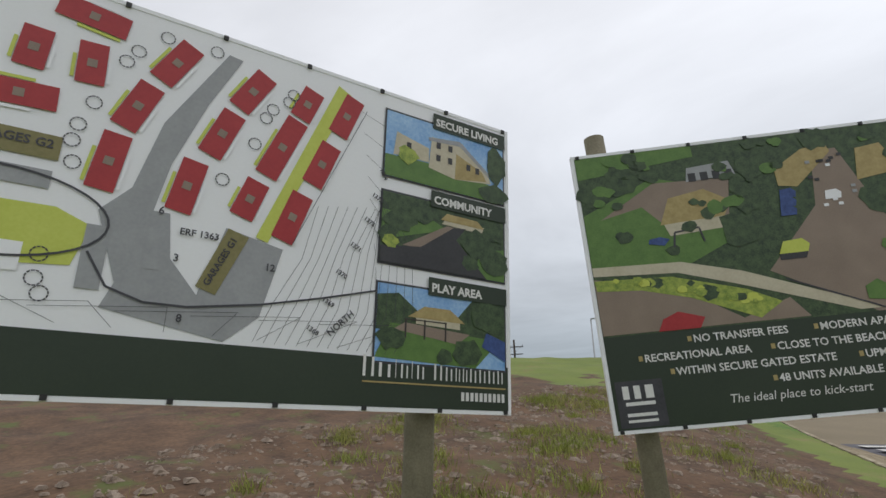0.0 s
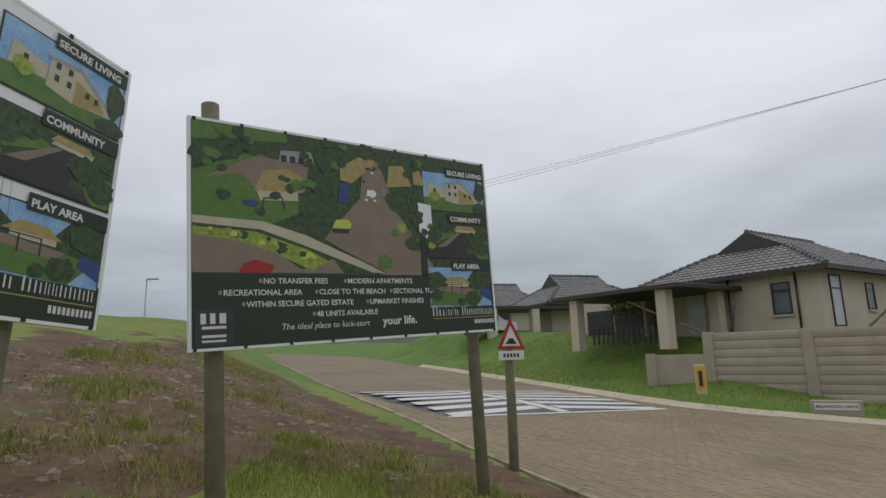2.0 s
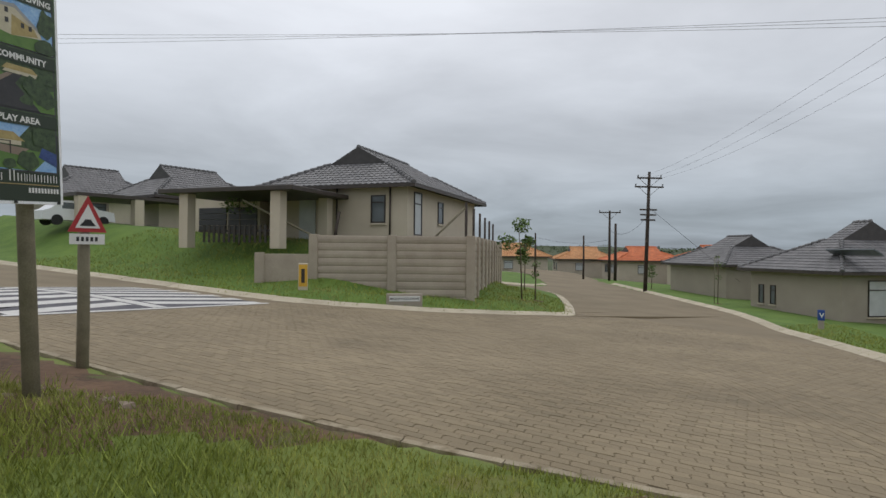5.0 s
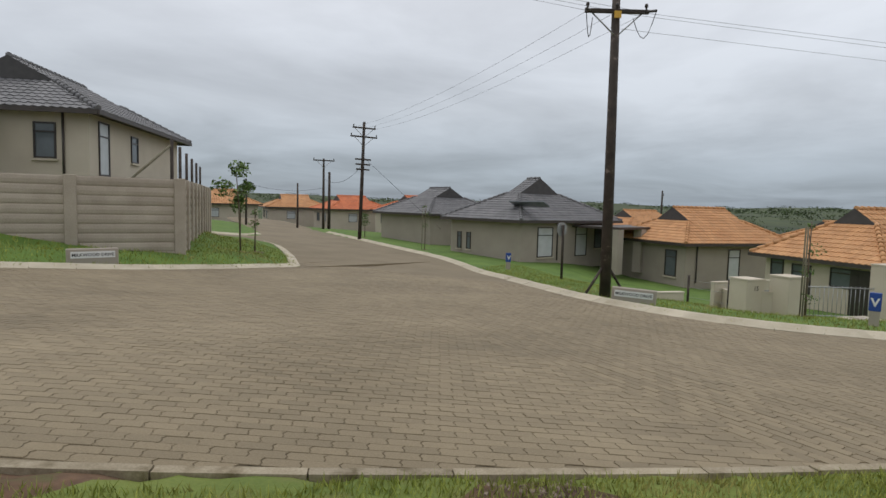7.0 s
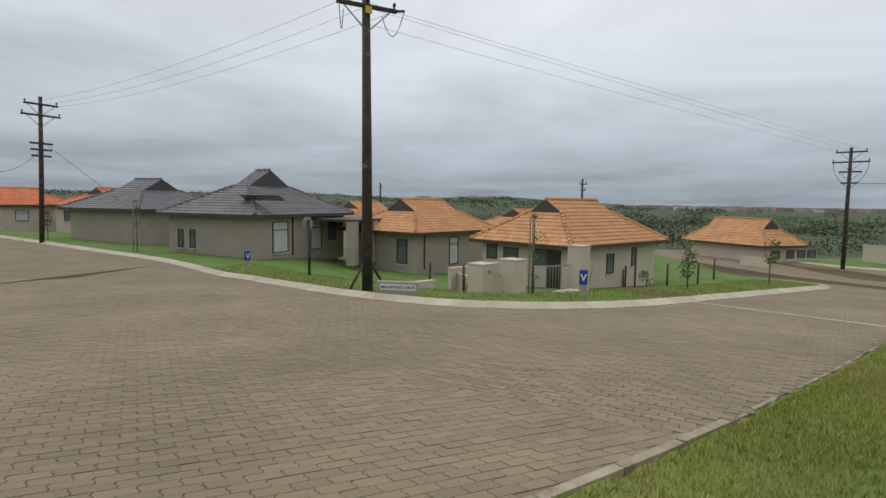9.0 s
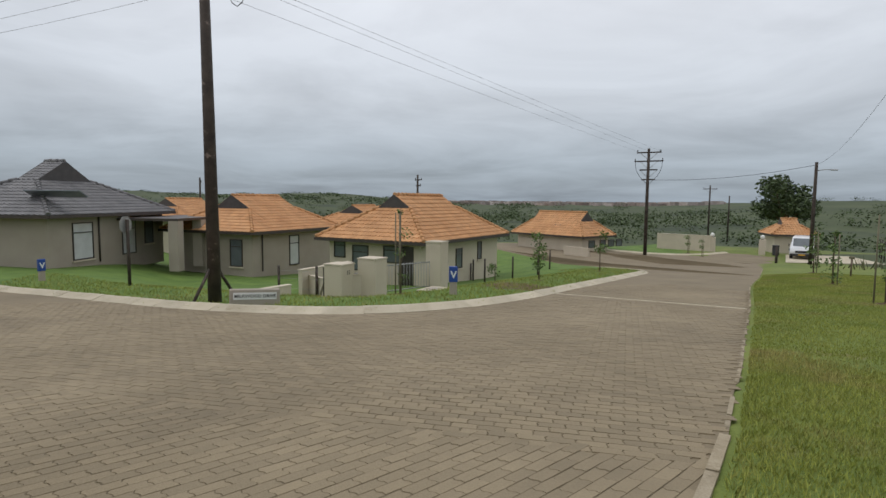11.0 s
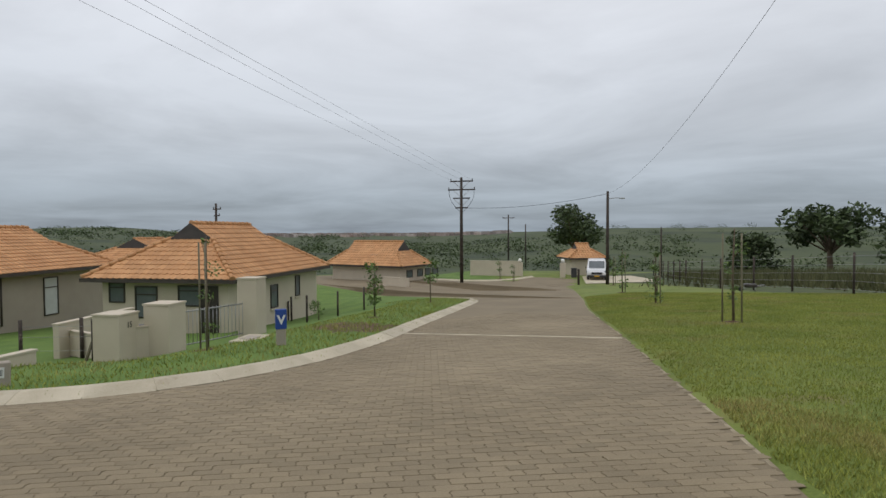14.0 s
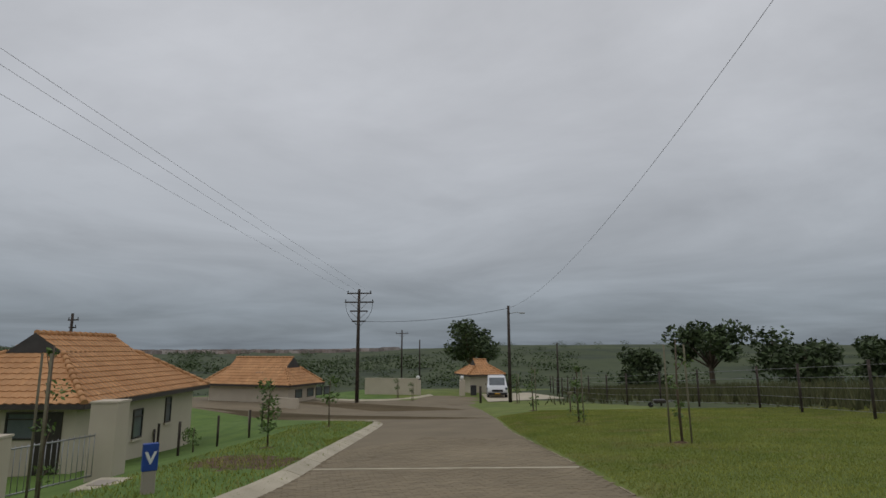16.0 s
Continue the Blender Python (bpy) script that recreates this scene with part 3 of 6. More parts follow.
# neighbours up the slope
h6, f6 = house((6.5, 41.0, 3.15), 20, 9.5, 8.0, 2.5, 2.7, M_PLASTER, M_GREYTILE, "cream house with a grey tiled roof up the slope")
window(h6, f6["front"], 4.0, -1.7, 1.6, 1.2, False)
part("porch_roof", box(-5.2, -1.2, -0.55, 3.0, 3.0, -0.35), M_FASCIA, h6)
for x, y in ((-4.8, -0.9), (-1.6, -0.9)):
    part("column", box(x - 0.28, y - 0.28, -3.6, x + 0.28, y + 0.28, -0.55), M_PLASTER, h6)
h7, f7 = house((0.5, 50.5, 3.6), 15, 9, 8.0, 2.6, 2.7, M_PLASTER2, M_GREYTILE, "taupe house with a grey tiled roof far up the road")
window(h7, f7["front"], 3.0, -1.7, 1.4, 1.2, False)

# grey-roofed house across the junction
h2, f2 = house((45.0, 7.4, -1.29), 65, 8.0, 11.0, 2.95, 2.75, M_PLASTER2, M_GREYTILE, "taupe plastered house with a grey tiled roof and pergola")
window(h2, f2["left"], 2.2, -2.45, 1.55, 2.0, True)
window(h2, f2["left"], 6.2, -2.5, 1.3, 2.1, True, False)
window(h2, f2["left"], 8.4, -2.0, 0.9, 1.5, False)
downpipe(h2, f2["left"], 4.2, -2.7, -0.1)
window(h2, f2["back"], 1.3, -2.2, 0.45, 1.2, False)
window(h2, f2["back"], 2.3, -2.2, 0.45, 1.2, False)
part("porch_roof", box(-3.2, -1.6, -0.45, 0.6, 5.2, -0.30), M_FASCIA, h2, "dark pergola roof")
for x, y in ((-2.9, 4.9), (-2.9, -0.9), (-2.9, 2.2)):
    part("column", box(x - 0.3, y - 0.3, -3.4, x + 0.3, y + 0.3, -0.45), M_PLASTER2, h2)
part("side_wall", box(-2.6, -1.5, -3.4, 0.6, -1.2, -0.45), M_PLASTER2, h2)
part("solar_panel", box(0, -0.35, 0, 3.0, 0.35, 0.06, None, pose(2.2, 9.6, 1.05, 27, 0, 0) @ pose(0, 0, 0, 0, 0, 180)), M_GLASS, h2, "long roof panel")
h8, f8 = house((50.5, 18.5, -1.2), 65, 8.5, 9, 2.3, 2.7, M_PLASTER2, M_GREYTILE, "taupe house with a grey roof behind a fence")

# orange roofed houses
h3, f3 = house((29.28, -5.27, -2.49), -50.2, 10.3, 7.2, 2.38, 2.5, M_PLASTER, M_ORANGETILE, "cream bungalow with an orange tiled roof", gab=0.7)
window(h3, f3["front"], 4.2, -1.75, 0.75, 1.15, False)
window(h3, f3["front"], 6.9, -1.45, 0.55, 1.1, False)
downpipe(h3, f3["front"], 6.0, -2.6, -1.6)
window(h3, f3["left"], 0.9, -1.1, 0.8, 0.9, False, False)
window(h3, f3["left"], 2.2, -1.75, 1.1, 1.4, False, False)
window(h3, f3["left"], 4.3, -1.2, 1.4, 0.9, False, False)
part("door", box(5.3, -0.05, -2.4, 6.2, 0.02, -0.3, None, f3["left"]), M_FRAME, h3)
h4, f4 = house((38.2, 2.6, -2.4), -44, 9.4, 7.8, 2.2, 2.5, M_PLASTER2, M_ORANGETILE, "taupe bungalow with an orange tiled roof")
window(h4, f4["front"], 4.0, -2.4, 1.0, 2.0, True, False)
downpipe(h4, f4["front"], 1.4, -2.5, -0.1)
window(h4, f4["left"], 5.5, -2.2, 1.0, 1.7, False)
h5, f5 = house((51.3, -33.2, -3.82), 18.2, 9.8, 5.4, 2.3, 2.4, M_PLASTER, M_ORANGETILE, "cream bungalow with an orange roof and a roof window")
for u in (1.6, 3.4, 4.8, 6.2):
    window(h5, f5["left"], u, -1.2, 1.0, 0.75, False, False)
part("roof_window", box(-0.5, -0.02, -0.03, 0.5, 1.5, 0.06, None, f5["back"] @ pose(5.6, 0.6, 0.95, 30)), M_GLASS, h5)
h9, f9 = house((52, -8, -2.9), -45, 9, 8, 1.9, 2.4, M_PLASTER, M_ORANGETILE, "orange-roofed bungalow partly hidden behind another")
h10, f10 = house((56, 8.5, -2.3), -45, 9, 8, 1.8, 2.4, M_PLASTER, M_ORANGETILE, "orange-roofed bungalow behind the grey-roofed house")
h11, f11 = house((66, -20, -4.2), -40, 9, 8, 1.9, 2.4, M_PLASTER, M_ORANGETILE, "orange-roofed bungalow at the estate's far side")
for x, y, z, a, t_, lab in ((52, 27, -1.6, -30, M_REDTILE, "red-roofed house along the road"), (62, 36, -1.3, -30, M_REDTILE, "red-roofed house along the road"), (64, 49, -1.4, -35, M_REDTILE, "red-roofed house beyond the poles"),
                          (66, 62, -1.4, -40, M_ORANGETILE, "orange-roofed house at the end of the road"), (52, 63, -1.0, -40, M_ORANGETILE, "orange-roofed house at the end of the road"), (42, 66, -0.6, -40, M_ORANGETILE, "orange-roofed house at the end of the road"), (76, 27, -2.2, -30, M_ORANGETILE, "orange-roofed house in the second row")):
    hh, ff = house((x, y, z), a, 10, 9, 1.9, 2.6, M_PLASTER, t_, lab)
    window(hh, ff["left"], 2.2, -1.8, 1.3, 1.2, False)
    window(hh, ff["left"], 5.2, -1.8, 1.3, 1.2, True)
    window(hh, ff["front"], 3.2, -1.8, 1.3, 1.2, True)

# gatehouse
hut, fh = house((43.9, -45.9, -3.45), -124, 4.2, 4.4, 1.5, 2.4, M_PLASTER, M_ORANGETILE, "small cream gatehouse with an orange roof", 0.4)
window(hut, fh["back"], 1.2, -1.6, 0.9, 1.0, False)

# ---- kerbs and edging ----
def stones_along(name, label, line, length, make, group, gaps=0.0, material=None):
    """Single blocks laid end to end along a line, each a part."""
    th = thing(name, Matrix.Identity(4), label, name.replace("_", " "), group, "structure")
    pts = rounded(line, False, 0.25)
    seg = np.r_[0, np.cumsum(np.hypot(*np.diff(pts, axis=0).T))]
    n = max(1, int(seg[-1] / length))
    for i in range(n):
        if random.random() < gaps:
            continue
        s0, s1 = seg[-1] * i / n + 0.006, seg[-1] * (i + 1) / n - 0.006
        ends = [Vector((float(np.interp(s, seg, pts[:, 0])), float(np.interp(s, seg, pts[:, 1])), 0)) for s in (s0, s1)]
        bm = bmesh.new()
        rings = []
        d = (ends[1] - ends[0]).normalized()
        nrm = Vector((d.y, -d.x, 0))
        wob = random.uniform(-0.008, 0.008)
        for e in ends:
            rings.append([bm.verts.new((e.x + nrm.x * o, e.y + nrm.y * o, float(max(plane_z(e.x, e.y), -5.35)) + z + wob)) for o, z in make])
        k = len(make)
        for j in range(k):
            bm.faces.new((rings[0][j], rings[0][(j + 1) % k], rings[1][(j + 1) % k], rings[1][j]))
        bm.faces.new(rings[0]); bm.faces.new(rings[1][::-1])
        bmesh.ops.recalc_face_normals(bm, faces=bm.faces)
        part("kerb_stone", bm, material or M_KERB, th)


MOUNT = [(-0.02, -0.2), (-0.02, 0.012), (0.06, 0.035), (0.30, 0.115), (0.42, 0.12), (0.44, -0.2)]
MOUNT_L = [(-o, z) for o, z in MOUNT]
i_r0, i_r1 = ROAD.index((34, -19.8)), ROAD.index((44, 34))
stones_along("kerb", "pale concrete mountable kerb along the far verge", ROAD[i_r0:i_r1 + 1], 1.0, MOUNT, "kerbs")
i_a0, i_a1 = ROAD.index((27.4, 25.6)), ROAD.index((-2.6, 36))
stones_along("kerb", "pale concrete mountable kerb before the corner house", ROAD[i_a0:i_a1 + 1], 1.0, MOUNT, "kerbs")
stones_along("kerb", "pale concrete kerb beside the estate gate", ROAD[ROAD.index((45.5, -42.2)):ROAD.index((62, -28.5)) + 1], 1.0, MOUNT, "kerbs")
stones_along("kerb", "pale concrete kerb of the side street", ROAD[ROAD.index((33, 31.5)):ROAD.index((19, 33)) + 1], 1.0, MOUNT, "kerbs")
FLAT = [(-0.045, -0.25), (-0.045, 0.022), (0.045, 0.022), (0.045, -0.25)]
THIN = [(-0.022, -0.25), (-0.022, 0.008), (0.022, 0.008), (0.022, -0.25)]
stones_along("road_edging", "flush worn concrete edging between lawn and paving", ROAD[1:ROAD.index((6.2, -0.45)) + 1], 0.9, FLAT, "kerbs", 0.0, M_EDGING)

stones_along("road_edging", "thin broken concrete edging beside the mown lawn", ROAD[ROAD.index((6.2, -0.45)):ROAD.index((35.4, -35.2)) + 1], 0.7, THIN, "kerbs", 0.5, M_EDGING)


def road_strip(p0, p1, w, material, name, label):
    a, b_ = Vector((*p0, 0)), Vector((*p1, 0))
    d = (b_ - a).normalized()
    n = Vector((-d.y, d.x, 0)) * w / 2
    bm = bmesh.new()
    top, bot = [], []
    for q in (a - n, b_ - n, b_ + n, a + n):
        z = float(max(plane_z(q.x, q.y), -5.35))
        top.append(bm.verts.new((q.x, q.y, z + 0.022))); bot.append(bm.verts.new((q.x, q.y, z - 0.03)))
    bm.faces.new(top)
    for i in range(4):
        bm.faces.new((bot[i], bot[(i + 1) % 4], top[(i + 1) % 4], top[i]))
    bmesh.ops.recalc_face_normals(bm, faces=bm.faces)
    return tagged(obj(name, bm, material), label, "road marking", kind="structure")


road_strip((18.6, -6.3), (13.2, -8.5), 0.13, M_KERB, "trim_strip", "pale concrete strip across the paving")

# speed hump with painted bars
def hump_z(s):
    return 0.085 * math.cos(max(-1, min(1, s)) * math.pi / 2) + 0.012


HUMP_A, HUMP_B = Vector((-1.7, 14.9, 0)), Vector((4.6, 19.2, 0))   # across the road
hd = (HUMP_B - HUMP_A).normalized()
hn = Vector((-hd.y, hd.x, 0))
hump = thing("speed_hump", Matrix.Identity(4), "speed hump with white chevron bars on dark asphalt", "speed hump")
bm = bmesh.new()
rows_ = []
HW = 2.9
for i in range(13):
    s = -1 + 2 * i / 12
    rows_.append([bm.verts.new(((HUMP_A + hd * (u * 7.6 / 8) + hn * (s * HW)).x, (HUMP_A + hd * (u * 7.6 / 8) + hn * (s * HW)).y, float(plane_z(*(HUMP_A + hd * (u * 7.6 / 8) + hn * (s * HW)).xy)) + hump_z(s) * (0.15 if u in (0, 8) else 1))) for u in range(9)])
for r0, r1 in zip(rows_, rows_[1:]):
    for u in range(8):
        bm.faces.new((r0[u], r0[u + 1], r1[u + 1], r1[u]))
part("hump", bm, M_HUMP, hump)


def painted(pts):
    """A painted bar that follows the hump; pts in (across, along)."""
    bm = bmesh.new()
    k = 10
    (a0, s0), (a1, s1), (a2, s2), (a3, s3) = pts
    prev = None
    for i in range(k + 1):
        t = i / k
        pair = []
        for (u, s) in ((a0 + (a1 - a0) * t, s0 + (s1 - s0) * t), (a3 + (a2 - a3) * t, s3 + (s2 - s3) * t)):
            q = HUMP_A + hd * u + hn * s
            pair.append(bm.verts.new((q.x, q.y, float(plane_z(q.x, q.y)) + hump_z(s / HW) + 0.006)))
        if prev:
            bm.faces.new((prev[0], pair[0], pair[1], prev[1]))
        prev = pair
    bmesh.ops.recalc_face_normals(bm, faces=bm.faces)
    part("painted_bar", bm, M_ROADPAINT, hump)


for i in range(7):
    s = -2.7 + i * 0.8
    painted([(0.15, s - 0.1), (3.3, s + 0.55), (3.3, s + 1.0 if s < 1.6 else s + 0.7), (0.15, s + 0.3)])
    painted([(3.9, s + 0.5), (7.3, s - 0.15), (7.3, s + 0.25), (3.9, s + 0.95 if s < 1.6 else s + 0.7)])
painted([(0.0, -2.88), (7.5, -2.88), (7.5, -2.74), (0.0, -2.74)])
painted([(3.4, -2.7), (3.4, 2.8), (3.8, 2.8), (3.8, -2.7)])

# ---- advertising boards ----
def poly(par, name, pts, material, y=-0.004, label=""):
    return part(name, sheet(pts, y), material, par, label)


def rect(par, name, u0, v0, u1, v1, material, y=-0.004, label=""):
    return poly(par, name, [(u0, v0), (u1, v0), (u1, v1), (u0, v1)], material, y, label)


def blob(par, name, u, v, r, material, y, sq=0.8, n=13):
    return poly(par, name, [(u + math.cos(k * 2 * math.pi / n) * r * random.uniform(0.7, 1.1), v + math.sin(k * 2 * math.pi / n) * r * sq * random.uniform(0.7, 1.1)) for k in range(n)], material, y)


def printed_column(par, u0, w, tops, hgt):
    """Three pictures one above another with their captions."""
    for k, (cap, v1) in enumerate(zip(("SECURE LIVING", "COMMUNITY", "PLAY AREA"), tops)):
        v0 = v1 - hgt
        rect(par, "picture_border", u0 - 0.012, v0 - 0.012, u0 + w, v1 + 0.012, M_INK, -0.005)
        base = rect(par, "picture", u0, v0, u0 + w - 0.012, v1, M_PSKY if k != 1 else M_PTREE, -0.007)
        U = lambda a: u0 + a * (w - 0.012)
        V = lambda c: v0 + c * hgt
        if k == 0:
            poly(base, "lawn", [(U(0), V(0)), (U(1), V(0)), (U(1), V(.22)), (U(.5), V(.36)), (U(0), V(.32))], M_PGRASS, -0.009)
            poly(base, "house", [(U(.34), V(.28)), (U(.56), V(.2)), (U(.88), V(.28)), (U(.86), V(.42)), (U(.62), V(.82)), (U(.36), V(.78))], M_PWALL, -0.010)
            poly(base, "side", [(U(.56), V(.2)), (U(.84), V(.3)), (U(.8), V(.44)), (U(.57), V(.62))], M_PROOF, -0.0105)
            poly(base, "eave", [(U(.33), V(.76)), (U(.6), V(.84)), (U(.88), V(.42)), (U(.86), V(.38)), (U(.6), V(.76)), (U(.34), V(.71))], M_PGREY, -0.011)
            poly(base, "house", [(U(.06), V(.34)), (U(.34), V(.36)), (U(.34), V(.58)), (U(.08), V(.7))], M_PWALL, -0.0095)
            for a, c in ((.4, .62), (.5, .62), (.4, .42), (.5, .42), (.66, .4), (.74, .38), (.16, .48)):
                rect(base, "window", U(a), V(c), U(a + .035), V(c + .1), M_PASPH, -0.012)
            blob(base, "tree", U(.93), V(.62), w * .1, M_PTREE, -0.012, 1.6)
            blob(base, "shrub", U(.9), V(.12), w * .14, M_PTREE, -0.012, .6)
            blob(base, "shrub", U(.17), V(.38), w * .09, M_PBUSH, -0.012, .8)
        elif k == 1:
            poly(base, "lawn", [(U(0), V(.3)), (U(.5), V(.62)), (U(.4), V(.72)), (U(0), V(.74))], M_PGRASS, -0.009)
            poly(base, "lawn", [(U(.7), V(0)), (U(1), V(0)), (U(1), V(.5)), (U(.8), V(.4))], M_PGRASS, -0.009)
            poly(base, "paving", [(U(.16), V(.28)), (U(.5), V(.68)), (U(.56), V(.68)), (U(.3), V(.28))], M_PROAD, -0.010)
            poly(base, "asphalt", [(U(0), V(0)), (U(.84), V(0)), (U(.58), V(.5)), (U(.66), V(.7)), (U(.56), V(.68)), (U(.3), V(.3)), (U(0), V(.22))], M_PASPH, -0.011)
            poly(base, "house", [(U(.46), V(.7)), (U(.8), V(.68)), (U(.82), V(.78)), (U(.5), V(.82))], M_PWALL, -0.010)
            poly(base, "roof", [(U(.45), V(.76)), (U(.82), V(.75)), (U(.76), V(.86)), (U(.5), V(.87))], M_PROOF, -0.011)
            for a, c, r in ((.13, .62, .13), (.3, .78, .1), (.05, .4, .08), (.78, .5, .15), (.9, .3, .14), (.92, .72, .1), (.7, .2, .08)):
                blob(base, "tree", U(a), V(c), w * r, M_PTREE, -0.012 - 0.0003 * r, .75)
            blob(base, "shrub", U(.07), V(.3), w * .06, M_PBUSH, -0.0125)
        else:
            poly(base, "tree_line", [(U(0), V(.4)), (U(1), V(.4)), (U(1), V(.95)), (U(.75), V(1)), (U(.6), V(.66)), (U(.3), V(.68)), (U(.15), V(.9)), (U(0), V(.85))], M_PTREE, -0.008)
            poly(base, "lawn", [(U(0), V(.05)), (U(.75), V(0)), (U(.95), V(.4)), (U(.1), V(.5))], M_PGRASS, -0.009)
            poly(base, "paving", [(U(.12), V(.42)), (U(.6), V(.3)), (U(.7), V(.45)), (U(.2), V(.52))], M_PROAD, -0.010)
            poly(base, "house", [(U(.28), V(.52)), (U(.62), V(.5)), (U(.62), V(.6)), (U(.28), V(.6))], M_PWALL, -0.010)
            poly(base, "roof", [(U(.22), V(.6)), (U(.66), V(.59)), (U(.54), V(.76)), (U(.34), V(.76))], M_PROOF, -0.011)
            for a in (.2, .34, .5):
                rect(base, "frame_bar", U(a), V(.32), U(a + .012), V(.58), M_FRAME, -0.012)
            rect(base, "frame_bar", U(.2), V(.56), U(.51), V(.575), M_FRAME, -0.0122)
            poly(base, "car_row", [(U(.8), V(.3)), (U(1), V(.12)), (U(1), V(.4)), (U(.84), V(.5))], M_PBLUE, -0.011)
            for a, c, r in ((.1, .3, .1), (.68, .2, .13), (.85, .72, .15), (.5, .12, .07)):
                blob(base, "tree", U(a), V(c), w * r, M_PTREE, -0.0125, .8)
        cu = u0 + w * 0.36
        rect(par, "caption_strip", cu, v1 - 0.03, u0 + w, v1 + 0.075, M_BOARDGREEN, -0.014)
        part("lettering", text_bm(cap, 0.070, cu + 0.02, v1 - 0.008, -0.016, bold=0.0025), M_WHITE, par)


def logo_marks(par, u, v, s):
    """The estate's name and place as plain pale bars."""
    x = u
    for k, wd in enumerate((.075, .08, .02, .05, .02, .05, 0, .06, .05, .035, .035, .05, .05, .05, .045)):
        if wd:
            hgt = (0.105 if k in (0, 2, 4, 7) else 0.07) * s
            poly(par, "name_bar", [(x, v), (x + wd * s * .2, v), (x + wd * s * .2, v + hgt), (x, v + hgt)], M_WHITE, -0.008)
            if wd > .03:
                poly(par, "name_bar", [(x + wd * s * .62, v), (x + wd * s * .8, v), (x + wd * s * .8, v + hgt * .9), (x + wd * s * .62, v + hgt * .9)], M_WHITE, -0.008)
        x += (wd + .012 if wd else .04) * s
    rect(par, "name_rule", u, v - 0.03 * s, x, v - 0.022 * s, M_PROOF, -0.008)
    for k in range(10):
        rect(par, "place_bar", x - .3 * s + k * .03 * s, v - .1 * s, x - .3 * s + k * .03 * s + .02 * s, v - .055 * s, M_WHITE, -0.008)


def board_body(par, W_, H_, posts, x0=0.0):
    panel = part("panel", box(x0, 0, 0, x0 + W_, 0.03, H_), M_BOARDWHITE, par, "white printed panel")
    for a, c, d, e in ((x0 - 0.015, -0.015, x0 + W_ + 0.015, 0.006), (x0 - 0.015, H_ - 0.006, x0 + W_ + 0.015, H_ + 0.015), (x0 - 0.015, 0.006, x0 + 0.006, H_ - 0.006), (x0 + W_ - 0.006, 0.006, x0 + W_ + 0.015, H_ - 0.006)):
        part("edge_strip", box(a, -0.003, c, d, 0.04, e), M_BOARDWHITE, par)
    for k in range(9):
        for v in (0.0, H_):
            part("bolt", box(x0 + 0.03 + k * (W_ - 0.06) / 8 - 0.012, -0.012, v - 0.012, x0 + 0.03 + k * (W_ - 0.06) / 8 + 0.012, -0.003, v + 0.012), M_BLACK, par)
    for k in range(2):
        part("rail", box(x0 + 0.05, 0.03, 0.35 + k * 1.05, x0 + W_ - 0.05, 0.075, 0.45 + k * 1.05), M_STEEL, par)
    for u, bot, top, r in posts:
        part("post", tube([(u, 0.075 + r, bot), (u + 0.01, 0.075 + r, (bot + top) / 2), (u, 0.075 + r, top)], [r * 1.05, r, r * 0.96], 12, wob=0.03), M_POST, par, "weathered round timber post")
    return panel


board1 = thing("billboard", pose(-2.138, 3.227, -0.01, 0, 4.0, 76.4), "large white site-plan billboard on round timber posts", "billboard", "billboards")
board_body(board1, 3.66, 1.83, ((-0.52, -2.6, 1.9, 0.085), (-3.2, -2.6, 1.9, 0.085)), -3.66)
rect(board1, "green_band", -3.65, 0.008, -0.008, 0.26, M_BOARDGREEN, -0.004)
printed_column(board1, -0.89, 0.87, (1.72, 1.20, 0.66), 0.42)
logo_marks(board1, -0.95, 0.16, 1.05)
road_pts = ((-1.80, 1.74), (-1.73, 1.73), (-1.86, 1.43), (-1.98, 1.07), (-2.02, 0.83), (-1.95, 0.83), (-1.92, 0.62), (-1.79, 0.47), (-1.70, 0.81), (-1.42, 0.75), (-1.50, 0.40), (-1.65, 0.27), (-2.16, 0.37), (-2.12, 0.48), (-2.23, 0.79), (-2.12, 0.92), (-2.04, 1.27))
poly(board1, "plan_road", list(road_pts), M_PGREY, -0.0035)
for u, v, l, a in ((-2.03, 1.60, .26, 63), (-2.16, 1.32, .26, 70), (-2.23, 1.02, .28, 83), (-1.66, 1.57, .26, 62), (-1.78, 1.29, .27, 70), (-1.90, .98, .27, 80), (-1.37, 1.59, .20, 70), (-1.48, 1.30, .38, 69),
                   (-1.61, .98, .21, 72), (-1.14, 1.59, .27, 70), (-1.26, 1.26, .27, 70), (-1.39, .93, .28, 72), (-2.59, 1.47, .20, 87), (-2.37, 1.47, .21, 93), (-2.60, 1.24, .28, 3), (-2.40, 1.71, .29, 173)):
    c, s = math.cos(radians(a)), math.sin(radians(a))
    turn = lambda p, q: (u + p * c - q * s, v + p * s + q * c)
    hw = 0.058
    blk = poly(board1, "plan_block", [turn(-l / 2, -hw), turn(l / 2, -hw), turn(l / 2, hw), turn(-l / 2, hw)], M_RED, -0.0075)
    poly(blk, "stair_mark", [turn(-.02, -.02), turn(.02, -.02), turn(.02, .02), turn(-.02, .02)], M_PROAD, -0.009)
    for sd in (-1, 1):
        poly(blk, "garden_path", [turn(-l / 2 + .02, sd * (hw + .005)), turn(l / 4 - .02, sd * (hw + .005)), turn(l / 4 - .02, sd * (hw + .02)), turn(-l / 2 + .02, sd * (hw + .02))], M_LIME if sd > 0 else M_BOARDWHITE, -0.0055)
poly(board1, "lime_path", [(-1.56, 0.79), (-1.50, 0.77), (-1.12, 1.73), (-1.20, 1.77)], M_LIME, -0.006)
